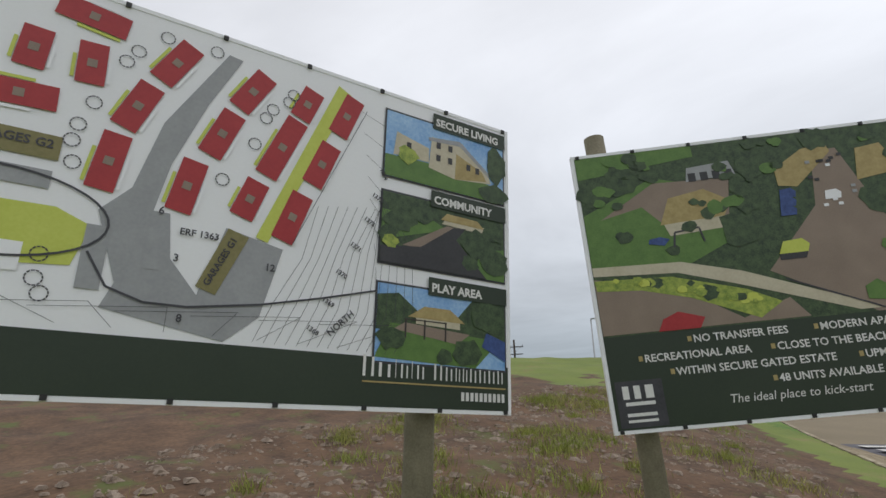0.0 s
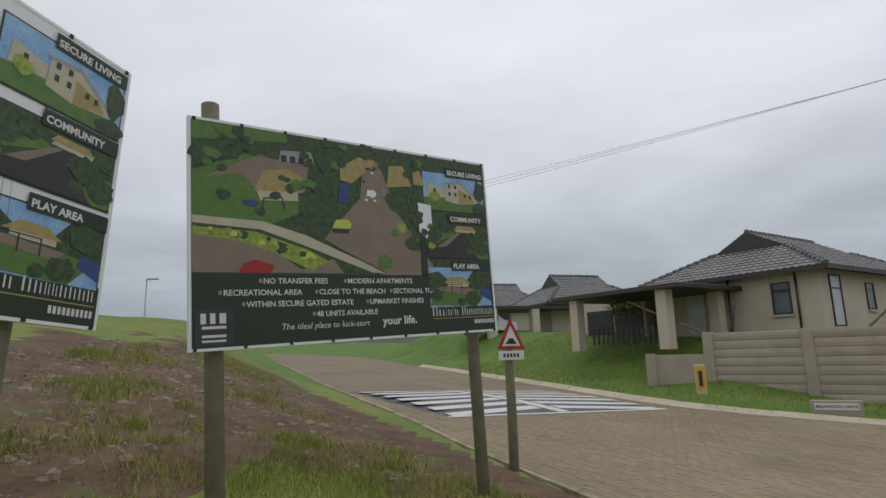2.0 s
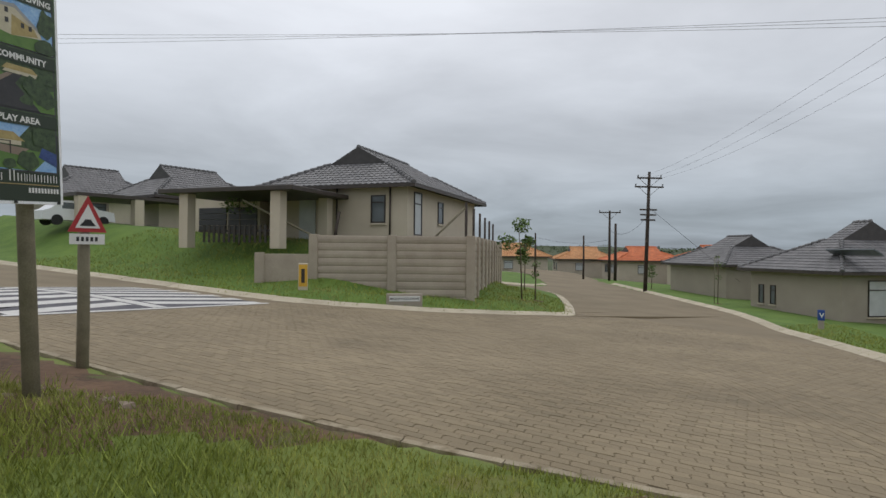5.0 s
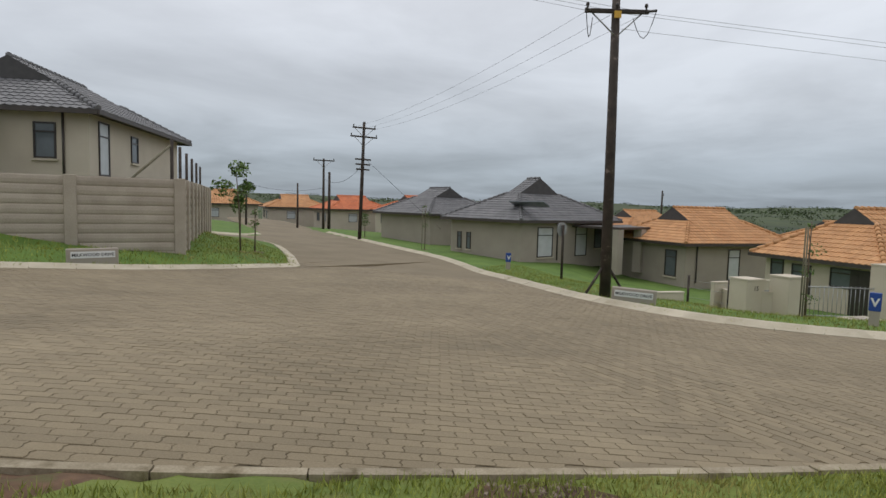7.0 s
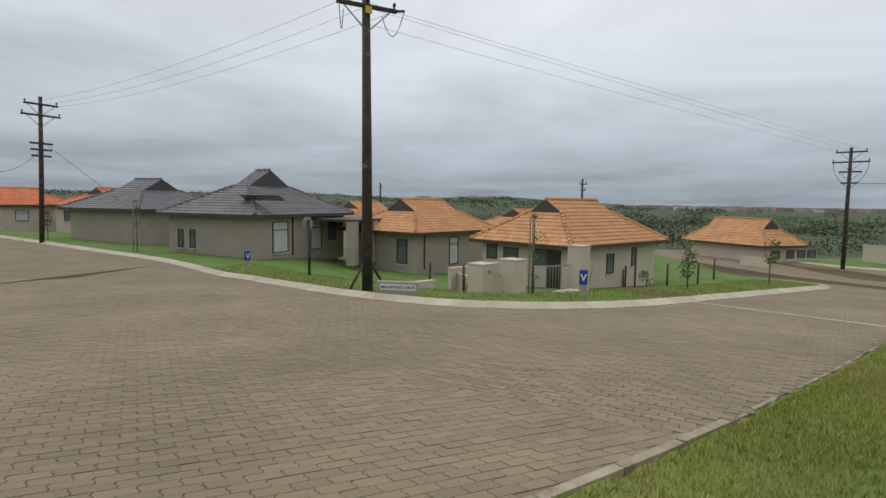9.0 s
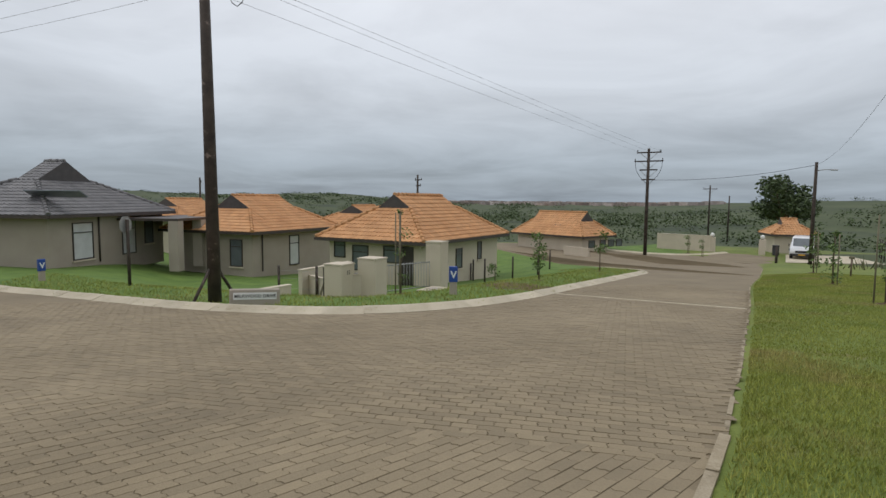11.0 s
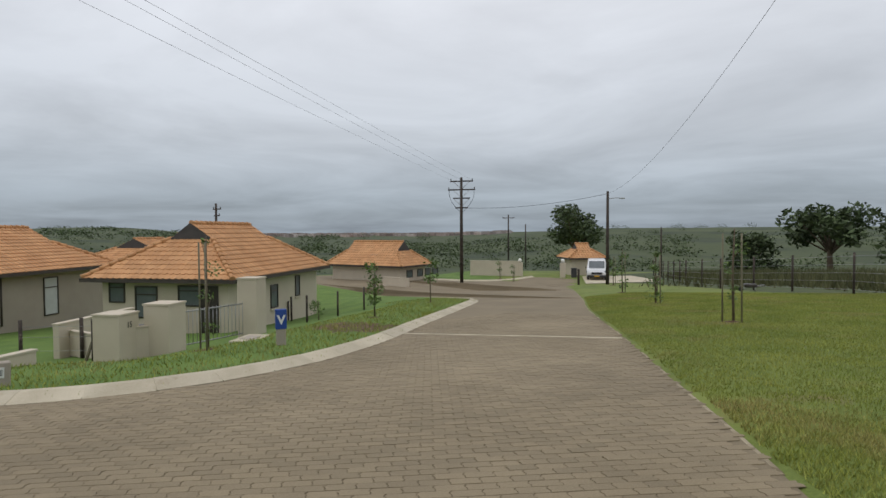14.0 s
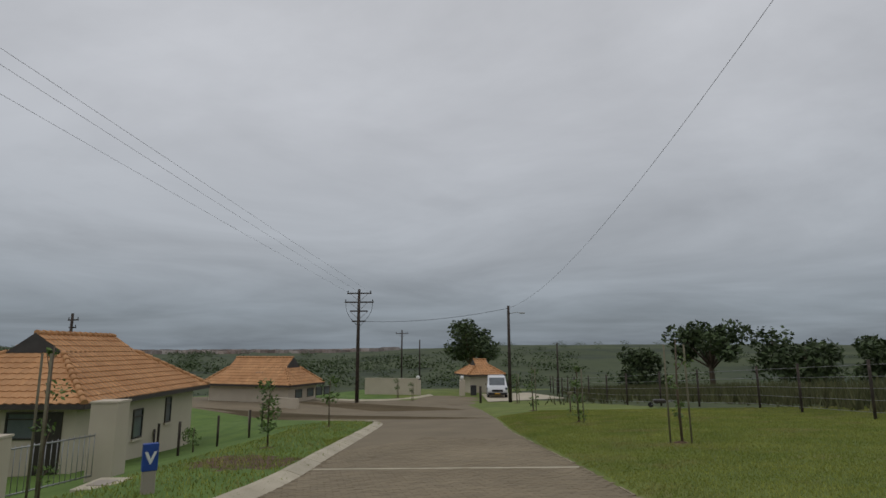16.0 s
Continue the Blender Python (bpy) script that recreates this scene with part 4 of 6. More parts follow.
poly(board1, "lime_square", [(-2.95, 0.50), (-2.51, 0.51), (-2.29, 0.53), (-2.24, 0.71), (-2.38, 0.77), (-2.95, 0.76)], M_LIME, -0.0035)
rect(board1, "lawn_square", -2.58, .48, -2.46, .60, M_BOARDWHITE, -0.0055)
poly(board1, "garage_block", [(-1.80, .51), (-1.71, .48), (-1.59, .78), (-1.69, .81)], M_OLIVE, -0.007)
rect(board1, "garage_block", -2.8, .97, -2.41, 1.08, M_OLIVE, -0.007)
rect(board1, "parking_bay", -2.26, .44, -2.17, .72, M_PGREY, -0.0055)
rect(board1, "parking_bay", -2.03, .56, -1.96, .72, M_PGREY, -0.0055)
rect(board1, "parking_bay", -2.8, .84, -2.42, .92, M_PGREY, -0.0055)
for u, v in ((-2.09, 1.72), (-2.2, 1.6), (-2.24, 1.53), (-2.33, 1.28), (-2.37, 1.16), (-2.38, 1.08), (-2.36, .98), (-1.62, 1.28), (-1.55, 1.5), (-1.58, 1.44), (-1.45, 1.62), (-1.47, 1.57), (-1.75, 1.05), (-2.4, .56), (-2.4, .46), (-2.37, .4), (-1.86, 1.73)):
    ring = bmesh.new()
    for k in range(12):
        a0, a1 = k * math.pi / 6, (k + .8) * math.pi / 6
        sheet([(u + .034 * math.cos(a0), v + .034 * math.sin(a0)), (u + .034 * math.cos(a1), v + .034 * math.sin(a1)), (u + .028 * math.cos(a1), v + .028 * math.sin(a1)), (u + .028 * math.cos(a0), v + .028 * math.sin(a0))], -0.008, 0, ring)
    part("tree_mark", ring, M_INK, board1)
ink = bmesh.new()


def ink_line(pts, w, bm):
    for (u0, v0), (u1, v1) in zip(pts, pts[1:]):
        d = math.hypot(u1 - u0, v1 - v0) or 1
        nu, nv = -(v1 - v0) / d * w / 2, (u1 - u0) / d * w / 2
        sheet([(u0 - nu, v0 - nv), (u1 - nu, v1 - nv), (u1 + nu, v1 + nv), (u0 + nu, v0 + nv)], -0.0095, 0, bm)


ell = [(-2.62 + .44 * math.cos(a * math.pi / 18), .72 + .19 * math.sin(a * math.pi / 18)) for a in range(-9, 13)]
ink_line(ell, .010, ink)
ink_line([(-2.24, .60), (-2.15, .46), (-2.0, .41), (-1.82, .41), (-1.5, .46), (-1.2, .53), (-0.9, .61)], .010, ink)
for k in range(15):
    x0 = -1.34 + k * .045
    ink_line([(x0 - .18 + .008 * k, .28), (x0 - .1 + .01 * k, .48), (x0 + .02, .72 + .012 * k), (min(x0 + .08 + .01 * k, -.9), 1.02 + .01 * k)], .0022, ink)
for k in range(9):
    ink_line([(-3.6 + k * .3, .30 + .012 * k), (-3.1 + k * .3, .36 + .01 * k), (-2.7 + k * .2, .29)], .002, ink)
for k in range(8):
    ink_line([(-1.05 + .02 * k, 1.65 - k * .13), (-.9, 1.6 - k * .14)], .002, ink)
ink_line([(-1.02, 1.66), (-1.38, .78)], .003, ink)
part("plan_lines", ink, M_INK, board1)
for s, u, v, sz, tl in (("ERF 1363", -1.90, .74, .045, 0), ("6", -2.0, .82, .05, 0), ("3", -1.91, .61, .05, 0), ("12", -1.5, .63, .05, 0), ("8", -1.86, .34, .05, 0), ("1370", -1.14, .68, .035, -28), ("1369", -1.2, .52, .035, -28), ("1371", -1.07, .84, .035, -28), ("1372", -1.0, 1.0, .035, -28), ("1373", -.96, 1.15, .035, -28), ("1374", -.92, 1.32, .035, -60), ("1368", -1.27, .37, .035, -28), ("NORTH", -1.14, .34, .05, 45), ("GARAGES G1", -1.745, .515, .045, 67), ("GARAGES G2", -2.76, 1.02, .055, 0)):
    part("lettering", text_bm(s, sz, u, v, -0.0105, bold=0.001, tilt=tl), M_INK, board1)

board2 = thing("billboard", pose(-1.79, 3.84, -0.16, 0, -3.0, 39.1), "green billboard with a printed aerial view on timber posts", "billboard", "billboards")
board_body(board2, 3.09, 1.83, ((0.2, -2.4, 2.03, 0.075), (2.86, -2.6, 1.86, 0.065)))
rect(board2, "green_band", 0.008, 0.008, 3.08, 0.58, M_BOARDGREEN, -0.004)
aer = rect(board2, "aerial_view", 0.008, 0.58, 3.08, 1.822, M_PTREE, -0.004, "printed aerial view of houses, trees and paving")
A_ = lambda pts, m, y, nm="print": poly(aer, nm, pts, m, y)
A_([(.01, 1.0), (.55, .96), (1.0, 1.16), (.9, 1.5), (.5, 1.62), (.01, 1.4)], M_PGRASS, -0.0055, "lawn")
A_([(.01, 1.66), (.8, 1.74), (.8, 1.82), (.01, 1.82)], M_PGRASS, -0.0055, "lawn")
A_([(.12, 1.36), (.5, 1.58), (1.0, 1.56), (.95, 1.3), (.6, 1.2), (.4, 1.42)], M_PROAD, -0.006, "paving")
A_([(1.12, .9), (1.7, .58), (2.28, .58), (2.3, .68), (1.9, 1.2), (1.72, 1.68), (1.56, 1.68), (1.5, 1.3)], M_PROAD, -0.006, "paving")
A_([(.01, .59), (1.3, .59), (1.2, .72), (.9, .62), (.55, .84), (.01, .96)], M_PROAD, -0.006, "paving")
A_([(.01, .98), (.55, .95), (.9, .84), (1.6, .6), (1.75, .6), (.95, .92), (.58, 1.02), (.01, 1.04)], M_PWALL, -0.0065, "boundary_wall")
A_([(.01, .95), (.5, .93), (.95, .80), (1.15, .70), (1.0, .61), (.6, .78), (.3, .86), (.02, .88)], M_PBUSH, -0.0072, "hedge")
A_([(.5, 1.28), (.92, 1.30), (.98, 1.40), (.82, 1.5), (.58, 1.46)], M_PROOF, -0.0075, "roof")
A_([(.55, 1.2), (.9, 1.22), (.92, 1.30), (.52, 1.29)], M_PWALL, -0.0072, "house")
A_([(.72, 1.56), (1.05, 1.58), (1.02, 1.68), (.74, 1.66)], M_PGREY, -0.0075, "garage")
for u in (.74, .82, .9, .98):
    A_([(u, 1.56), (u + .05, 1.56), (u + .05, 1.62), (u, 1.62)], M_PASPH, -0.008, "garage_door")
A_([(1.3, 1.46), (1.42, 1.44), (1.68, 1.66), (1.66, 1.72), (1.5, 1.7), (1.3, 1.58)], M_PROOF, -0.0075, "roof")
A_([(1.8, 1.44), (2.1, 1.48), (2.0, 1.68), (1.84, 1.66)], M_PROOF, -0.0075, "roof")
A_([(2.12, 1.5), (2.26, 1.5), (2.2, 1.66), (2.12, 1.62)], M_PROOF, -0.0075, "roof")
for u, v, r, m in ((.1, 1.55, .12, M_PTREE), (.3, 1.62, .13, M_PTREE), (.25, 1.22, .06, M_PTREE), (1.1, 1.4, .13, M_PTREE), (1.0, 1.2, .15, M_PTREE), (1.15, 1.62, .1, M_PTREE), (1.9, 1.3, .14, M_PTREE), (2.15, 1.3, .13, M_PTREE), (2.1, .9, .12, M_PTREE), (2.2, 1.1, .12, M_PTREE), (1.95, 1.05, .07, M_PBUSH), (.72, .8, .07, M_PTREE), (.4, .9, .05, M_PTREE), (1.6, 1.76, .1, M_PTREE), (.55, 1.1, .05, M_PTREE)):
    blob(aer, "tree", u, v, r, m, -0.0085 - 0.002 * r, .85)
for u, v, m in ((1.34, 1.4, M_PBLUE), (1.33, 1.34, M_PBLUE), (1.32, 1.28, M_PBLUE), (1.62, 1.36, M_BOARDWHITE)):
    A_([(u - .05, v - .03), (u + .05, v - .03), (u + .06, v + .01), (u + .03, v + .035), (u - .04, v + .03)], m, -0.0095, "car")
A_([(1.2, 1.0), (1.38, 1.0), (1.40, 1.05), (1.36, 1.09), (1.24, 1.08)], M_LIME, -0.0095, "car")
A_([(1.2, .96), (1.36, .96), (1.38, 1.0), (1.2, 1.0)], M_PASPH, -0.0092, "car_shadow")
A_([(.36, .585), (.62, .585), (.66, .65), (.5, .70), (.4, .66)], M_RED, -0.0095, "car")
A_([(.4, 1.16), (.5, 1.14), (.54, 1.18), (.48, 1.2), (.41, 1.19)], M_PBLUE, -0.0095, "pond")
A_([(2.24, .95), (2.32, .93), (2.32, 1.3), (2.16, 1.32), (2.16, 1.02)], M_BOARDWHITE, -0.0095, "blank_patch")
A_([(1.66, .66), (1.8, .64), (1.82, .72), (1.74, .78), (1.66, .74)], M_PGRASS, -0.0095, "lawn")
for k in range(70):
    u, v = random.choice(((.2, 1.6), (.9, 1.35), (1.08, 1.5), (2.0, 1.3), (2.15, 1.05), (1.3, 1.74), (.35, 1.72), (2.05, 1.72)))
    blob(aer, "tree", u + random.gauss(0, .12), min(1.78, v + random.gauss(0, .07)), random.uniform(.025, .06), random.choice((M_PTREE, M_PTREE, M_PGRASS)), -0.0102 - .0002 * (k % 5), .8, 9)
for k in range(26):
    t = random.random()
    blob(aer, "shrub", .05 + t * 1.0, .91 - .22 * max(0, t - .35) * 1.5 + random.gauss(0, .015), random.uniform(.02, .045), random.choice((M_PBUSH, M_LIME, M_PTREE)), -0.0105 - .0002 * (k % 5), .8, 8)
for k in range(14):
    u, v = random.uniform(1.5, 1.75), random.uniform(1.2, 1.66)
    A_([(u, v), (u + .03, v), (u + .03, v + .02), (u, v + .02)], random.choice((M_BOARDWHITE, M_PASPH, M_PGREY)), -0.0106, "car")
ink2 = bmesh.new()
ink_line([(.56, 1.12), (.58, 1.22), (.74, 1.24), (.76, 1.14)], .012, ink2)
ink_line([(1.2, .84), (1.74, .60)], .01, ink2)
part("print_lines", ink2, M_INK, aer)
printed_column(board2, 2.24, 0.82, (1.66, 1.16, 0.66), 0.40)
rect(board2, "green_side", 2.16, .58, 2.23, .98, M_BOARDGREEN, -0.0135)
for s, u, v in (("NO TRANSFER FEES", .56, .50), ("MODERN APARTMENTS", 1.33, .50), ("RECREATIONAL AREA", .24, .405), ("CLOSE TO THE BEACH", 1.05, .405), ("SECTIONAL TITLE", 1.81, .405), ("WITHIN SECURE GATED ESTATE", .42, .31), ("UPMARKET FINISHES", 1.55, .31), ("48 UNITS AVAILABLE", 1.02, .215)):
    part("lettering", text_bm(s, .066, u, v, -0.007, bold=0.0012), M_WHITE, board2)
    rect(board2, "bullet", u - .035, v + .008, u - .01, v + .04, M_PROOF, -0.006)
part("lettering", text_bm("The ideal place to kick-start", .074, .70, .115, -0.007, shear=.2), M_WHITE, board2)
part("lettering", text_bm("your life.", .108, 1.68, .115, -0.007, bold=.003), M_WHITE, board2)
rect(board2, "agent_plate", .03, .02, .32, .30, M_INK, -0.0055)
rect(board2, "agent_mark", .07, .19, .11, .27, M_WHITE, -0.007); rect(board2, "agent_mark", .14, .19, .18, .27, M_WHITE, -0.007); rect(board2, "agent_mark", .21, .19, .26, .27, M_WHITE, -0.007)
rect(board2, "agent_mark", .08, .15, .26, .172, M_WHITE, -0.007); rect(board2, "agent_mark", .08, .05, .26, .066, M_WHITE, -0.007); rect(board2, "agent_mark", .08, .085, .26, .105, M_WHITE, -0.007)
logo_marks(board2, 2.26, 0.17, 0.92)

# warning sign
ws = thing("warning_sign", pose(0.86, 7.5, -2.05, 0, 0, 22), "red triangular hump warning sign on a timber post", "road sign")
part("post", tube([(0, 0, -0.3), (0.01, 0, 1.0), (0, 0, 1.98)], [0.068, 0.065, 0.062], 12, wob=0.03), M_POST, ws)
plate = part("triangle", sheet([(-.21, 1.84), (.21, 1.84), (0, 2.26)], -0.085, 0.006), M_RED, ws, "red bordered triangle")
part("white_field", sheet([(-.135, 1.885), (.135, 1.885), (0, 2.16)], -0.095), M_WHITE, plate)
part("hump_symbol", sheet([(-.09, 1.91), (.09, 1.91), (.05, 1.955), (.03, 1.985), (-.03, 1.985), (-.05, 1.955)], -0.098), M_BLACK, plate)
sub = part("subplate", box(-.19, -0.09, 1.70, .19, -0.084, 1.82), M_WHITE, ws)
for k in range(5):
    part("text_bar", sheet([(-.12 + k * .05, 1.735), (-.09 + k * .05, 1.735), (-.09 + k * .05, 1.785), (-.12 + k * .05, 1.785)], -0.093), M_BLACK, sub)

# street name stones
def name_stone(x, y, yaw, roll=0):
    st = thing("street_name_stone", pose(x, y, zg(x, y), 0, roll, yaw), "grey concrete street name block on the verge", "street sign", "street name blocks")
    part("block", box(-0.62, -0.09, -0.15, 0.62, 0.09, 0.42, bevel=0.02), M_PLASTER2, st)
    part("plate", box(-0.53, -0.10, 0.16, 0.53, -0.088, 0.34), M_WHITE, st)
    part("lettering", text_bm("MILKWOOD DRIVE", .118, 0, .21, -0.104, "CENTER", .0025), M_BLACK, st)


name_stone(10.7, 16.5, -24)
name_stone(17.9, 3.05, -88, 2)


def v_marker(x, y, yaw):
    v = thing("valve_marker", pose(x, y, zg(x, y), 0, 0, yaw), "blue marker with a white V on a concrete post", "marker post", "valve markers")
    part("post", box(-.115, -.055, -.2, .115, .055, .86, bevel=.015), M_PLASTER2, v)
    pl = part("plate", box(-.13, -.07, .40, .13, .07, .88, bevel=.01), M_BLUE, v, "blue plate")
    part("letter", text_bm("V", .30, 0, .53, -.074, "CENTER", .010), M_WHITE, pl)


v_marker(18.95, -2.85, -105)
v_marker(29.5, 10.9, -50)

# ---- power poles and wires ----
def power_pole(x, y, z, h, yaw, arms, label, lean=0.0, r=0.15, steps=False, creo=M_CREO):
    p = thing("power_pole", pose(x, y, z, 0, lean, yaw), label, "power pole", "power poles")
    part("pole", tube([(0, 0, -0.4), (0.01, 0, h * .5), (0, 0, h)], [r * 1.15, r, r * .78], 12, wob=0.04), creo, p)
    for hz, w, ins in arms:
        a = part("crossarm", box(-w / 2, -.16, hz - .06, w / 2, -.06, hz + .06, bevel=.01), creo, p)
        for k in range(ins):
            u = -w / 2 + .08 + k * (w - .16) / max(1, ins - 1)
            part("insulator", tube([(u, -.11, hz + .06), (u, -.11, hz + .14), (u, -.11, hz + .15), (u, -.11, hz + .24)], [.03, .03, .06, .045], 8), M_FRAME, a)
        if w > 1.5:
            for s in (-1, 1):
                part("strut", tube([(s * .75, -.1, hz - .06), (0, -.1, hz - .75)], .022, 6), M_STEEL, p)
    return p


def wire(p0, p1, sag, r=.005):
    p0, p1 = Vector(p0), Vector(p1)
    w = obj("wire", tube([p0.lerp(p1, i / 24) - Vector((0, 0, sag * 4 * (i / 24) * (1 - i / 24))) for i in range(25)], r, 4), M_BLACK)
    return tagged(w, "thin dark overhead power line against the cloud", "cable", "overhead wires")


P1 = power_pole(19.0, 4.05, zg(19.0, 4.05), 9.2, -62, ((8.7, 1.95, 3),), "tall creosoted power pole with a strained crossarm", -0.5, .155)
part("number_plate", box(-.10, -.23, 8.48, .10, -.17, 8.68), M_YELLOW, P1, "yellow number plate")
for s in (-1, 1):
    part("strain_insulator", tube([(s * .85, -.2, 8.68), (s * 1.05, -.5, 8.62)], .04, 8), M_FRAME, P1)
    part("jumper", tube([(s * 1.05, -.5, 8.62)] + [(s * (1.05 - .3 * k / 6 * 1.4), -.5 + .75 * k / 6, 8.62 - .7 * math.sin(math.pi * k / 6)) for k in range(1, 7)], .013, 5), M_BLACK, P1)
for s in (-1, 1):
    part("brace_pole", tube([(s * .9, .9 * s * .35, -.2), (0, 0, 1.1)], .042, 6), M_CREO, P1)
P2 = power_pole(39.4, 27.1, -3.35, 9.4, -42, ((8.9, 1.9, 2), (8.2, 2.2, 2), (6.4, 1.3, 0), (6.0, 1.2, 0), (5.6, 1.1, 0)), "creosoted power pole with several crossarms", 1.5, .14)
PP = power_pole(48.5, 37.8, -3.6, 7.6, -42, ((7.4, 2.2, 2),), "creosoted pole carrying a transformer arm", 0, .13)
power_pole(49.6, 37.9, -3.6, 6.3, -42, (), "plain creosoted pole beside another")
power_pole(46.5, 39.5, -3.6, 5.0, -42, (), "plain creosoted service pole", 0, .1)
power_pole(42.0, 42.0, -3.2, 4.8, -42, (), "plain creosoted service pole", 0, .1)
P3 = power_pole(46.0, -32.5, -5.3, 9.85, 38, ((9.5, 2.2, 3), (8.7, 2.6, 3), (7.9, 1.6, 0), (7.0, 1.2, 0)), "creosoted power pole with three crossarms", 0, .15)
for s in (-1, 1):
    part("jumper", tube([(s * 1.2, -.1, 8.7)] + [(s * (1.2 + .35 * math.sin(math.pi * k / 6) - 1.1 * k / 6), -.1, 8.7 - 2.1 * k / 6) for k in range(1, 7)], .02, 5), M_BLACK, P3)
P4 = power_pole(33.2, -37.2, -5.3, 8.0, 40, (), "black street lamp pole beside the gate", 0, .13)
la = part("lamp_arm", tube([(0, 0, 7.35), (-.6, 0, 7.45), (-.95, 0, 7.42)], .03, 6), M_STEEL, P4)
part("lamp_head", box(-1.35, -.08, 7.36, -.9, .08, 7.46, bevel=.03), M_STEEL, la)
power_pole(68, -17, -5.0, 7.6, 20, ((7.0, 1.3, 2), (6.3, .9, 1)), "power pole rising behind the orange roofs", 0, .14)
power_pole(85, 8, -4.5, 6.8, 0, ((6.2, 1.8, 2),), "distant power pole behind the roofs", 0, .13)
power_pole(78, -72, -6.5, 9.0, 38, ((8.4, 2.2, 2),), "distant power pole past the gate", 0, .14)
power_pole(72, -70, -6.5, 7.2, 38, (), "distant plain pole past the gate", 0, .12)
power_pole(36.0, -50.5, -5.4, 5.2, 38, (), "short pole beside the gatehouse", 0, .09)
lamp = thing("street_lamp", pose(-26.5, 46.8, -0.5), "tall thin grey street lamp on the hilltop", "street lamp")
part("pole", tube([(0, 0, -2), (0, 0, 7.2)], [.09, .05], 8), M_STEEL, lamp)
part("lamp_head", box(0, -.1, 7.1, 1.0, .1, 7.22, bevel=.03), M_STEEL, lamp)
for x, y, h in ((-47, 50, 9.0), (-45, 54, 8.0), (-44, 58, 6.5)):
    power_pole(x, y, 0.5, h, 45, ((h - .9, 2.2, 2), (h - 1.8, 2.0, 0)), "distant hilltop power pole", 0, .15)
for k in (-1, 0, 1):
    e1 = P1.matrix_world @ Vector((k * .9, -.1, 8.7))
    wire(e1, P2.matrix_world @ Vector((k * .9, -.1, 8.9)), .5)
    wire(P1.matrix_world @ Vector((.1 * k, k * .8, 8.7 - .2 * abs(k))), P3.matrix_world @ Vector((k * 1.0, -.1, 9.6)), .05)
for k in (-1, 0, 1):
    wire(P1.matrix_world @ Vector((k * .9, -.1, 8.7)), (-21 + k, 47 + k, 9.5), .5)
wire((33.2, -37.2, 2.5), P3.matrix_world @ Vector((0, -.1, 7.0)), .4, .015)
wire((33.2, -37.2, 2.5), (-0.95, -0.65, 12.4), 2.6, .008)
wire(P2.matrix_world @ Vector((0, -.1, 6.0)), (48.5, 37.8, 2.0), .9, .015)
wire((48.5, 37.8, 1.0), (42.0, 42.0, 1.2), .5, .012)
wire(P2.matrix_world @ Vector((0, -.1, 6.6)), (44, 22, -2.5), 0, .012)

# ---- plants ----
def leaf_cloud(bm, centre, radii, n, size, rng):
    for _ in range(n):
        while True:
            p = Vector((rng.uniform(-1, 1), rng.uniform(-1, 1), rng.uniform(-1, 1)))
            if p.length <= 1:
                break
        p = p * (0.55 + 0.45 * p.length)
        c = Vector(centre) + Vector((p.x * radii[0], p.y * radii[1], p.z * radii[2]))
        a = Vector((rng.gauss(0, 1), rng.gauss(0, 1), rng.gauss(0, .7))).normalized()
        b_ = a.cross(Vector((rng.gauss(0, 1), rng.gauss(0, 1), rng.gauss(0, 1)))).normalized()
        s = size * rng.uniform(.6, 1.3)
        v = [bm.verts.new(c + a * s * u + b_ * s * .55 * w) for u, w in ((-1, 0), (0, -.8), (1, 0), (0, .8))]
        bm.faces.new(v)


def sapling(x, y, h, crowns, label, seed, leaf=.07, stakes=0, n=60, lean=(0, 0), ring=True):
    rng = random.Random(seed)
    t = thing("sapling", pose(x, y, zg(x, y)), label, "young tree", "saplings")
    trunk = bmesh.new()
    mid = Vector((lean[0] * .5 + .04, lean[1] * .5, h * .5))
    top = Vector((lean[0], lean[1], h * .95))
    tube([(0, 0, -.1), mid, top], [.035, .028, .012], 6, trunk)
    for cx, cz, r in crowns:
        q = Vector((lean[0] * cz + cx, rng.uniform(-.15, .15), h * cz))
        tube([mid.lerp(top, max(0, (cz - .5) * 1.4)) if cz > .5 else Vector((0.02, 0, h * cz * .7)), q], [.015, .006], 5, trunk)
    part("trunk", trunk, M_BARK, t)
    cr = bmesh.new()
    for cx, cz, r in crowns:
        leaf_cloud(cr, (lean[0] * cz + cx, rng.uniform(-.15, .15), h * cz), (r, r, r * .8), n, leaf, rng)
    part("crown", cr, M_LEAF, t)
    for k in range(stakes):
        part("stake", tube([(-.25 + .5 * k, .1, -.15), (-.22 + .48 * k, .1, h * .9)], .022, 6), M_POST, t)
    if ring:
        b2 = bmesh.new()
        c0 = b2.verts.new((0, 0, .05))
        rim = [b2.verts.new((math.cos(a * .523) * .4 * rng.uniform(.8, 1.2), math.sin(a * .523) * .4 * rng.uniform(.8, 1.2), -.04)) for a in range(12)]
        for a in range(12):
            b2.faces.new((c0, rim[a], rim[(a + 1) % 12]))
        part("soil_ring", b2, M_DIRT, t)
    return t


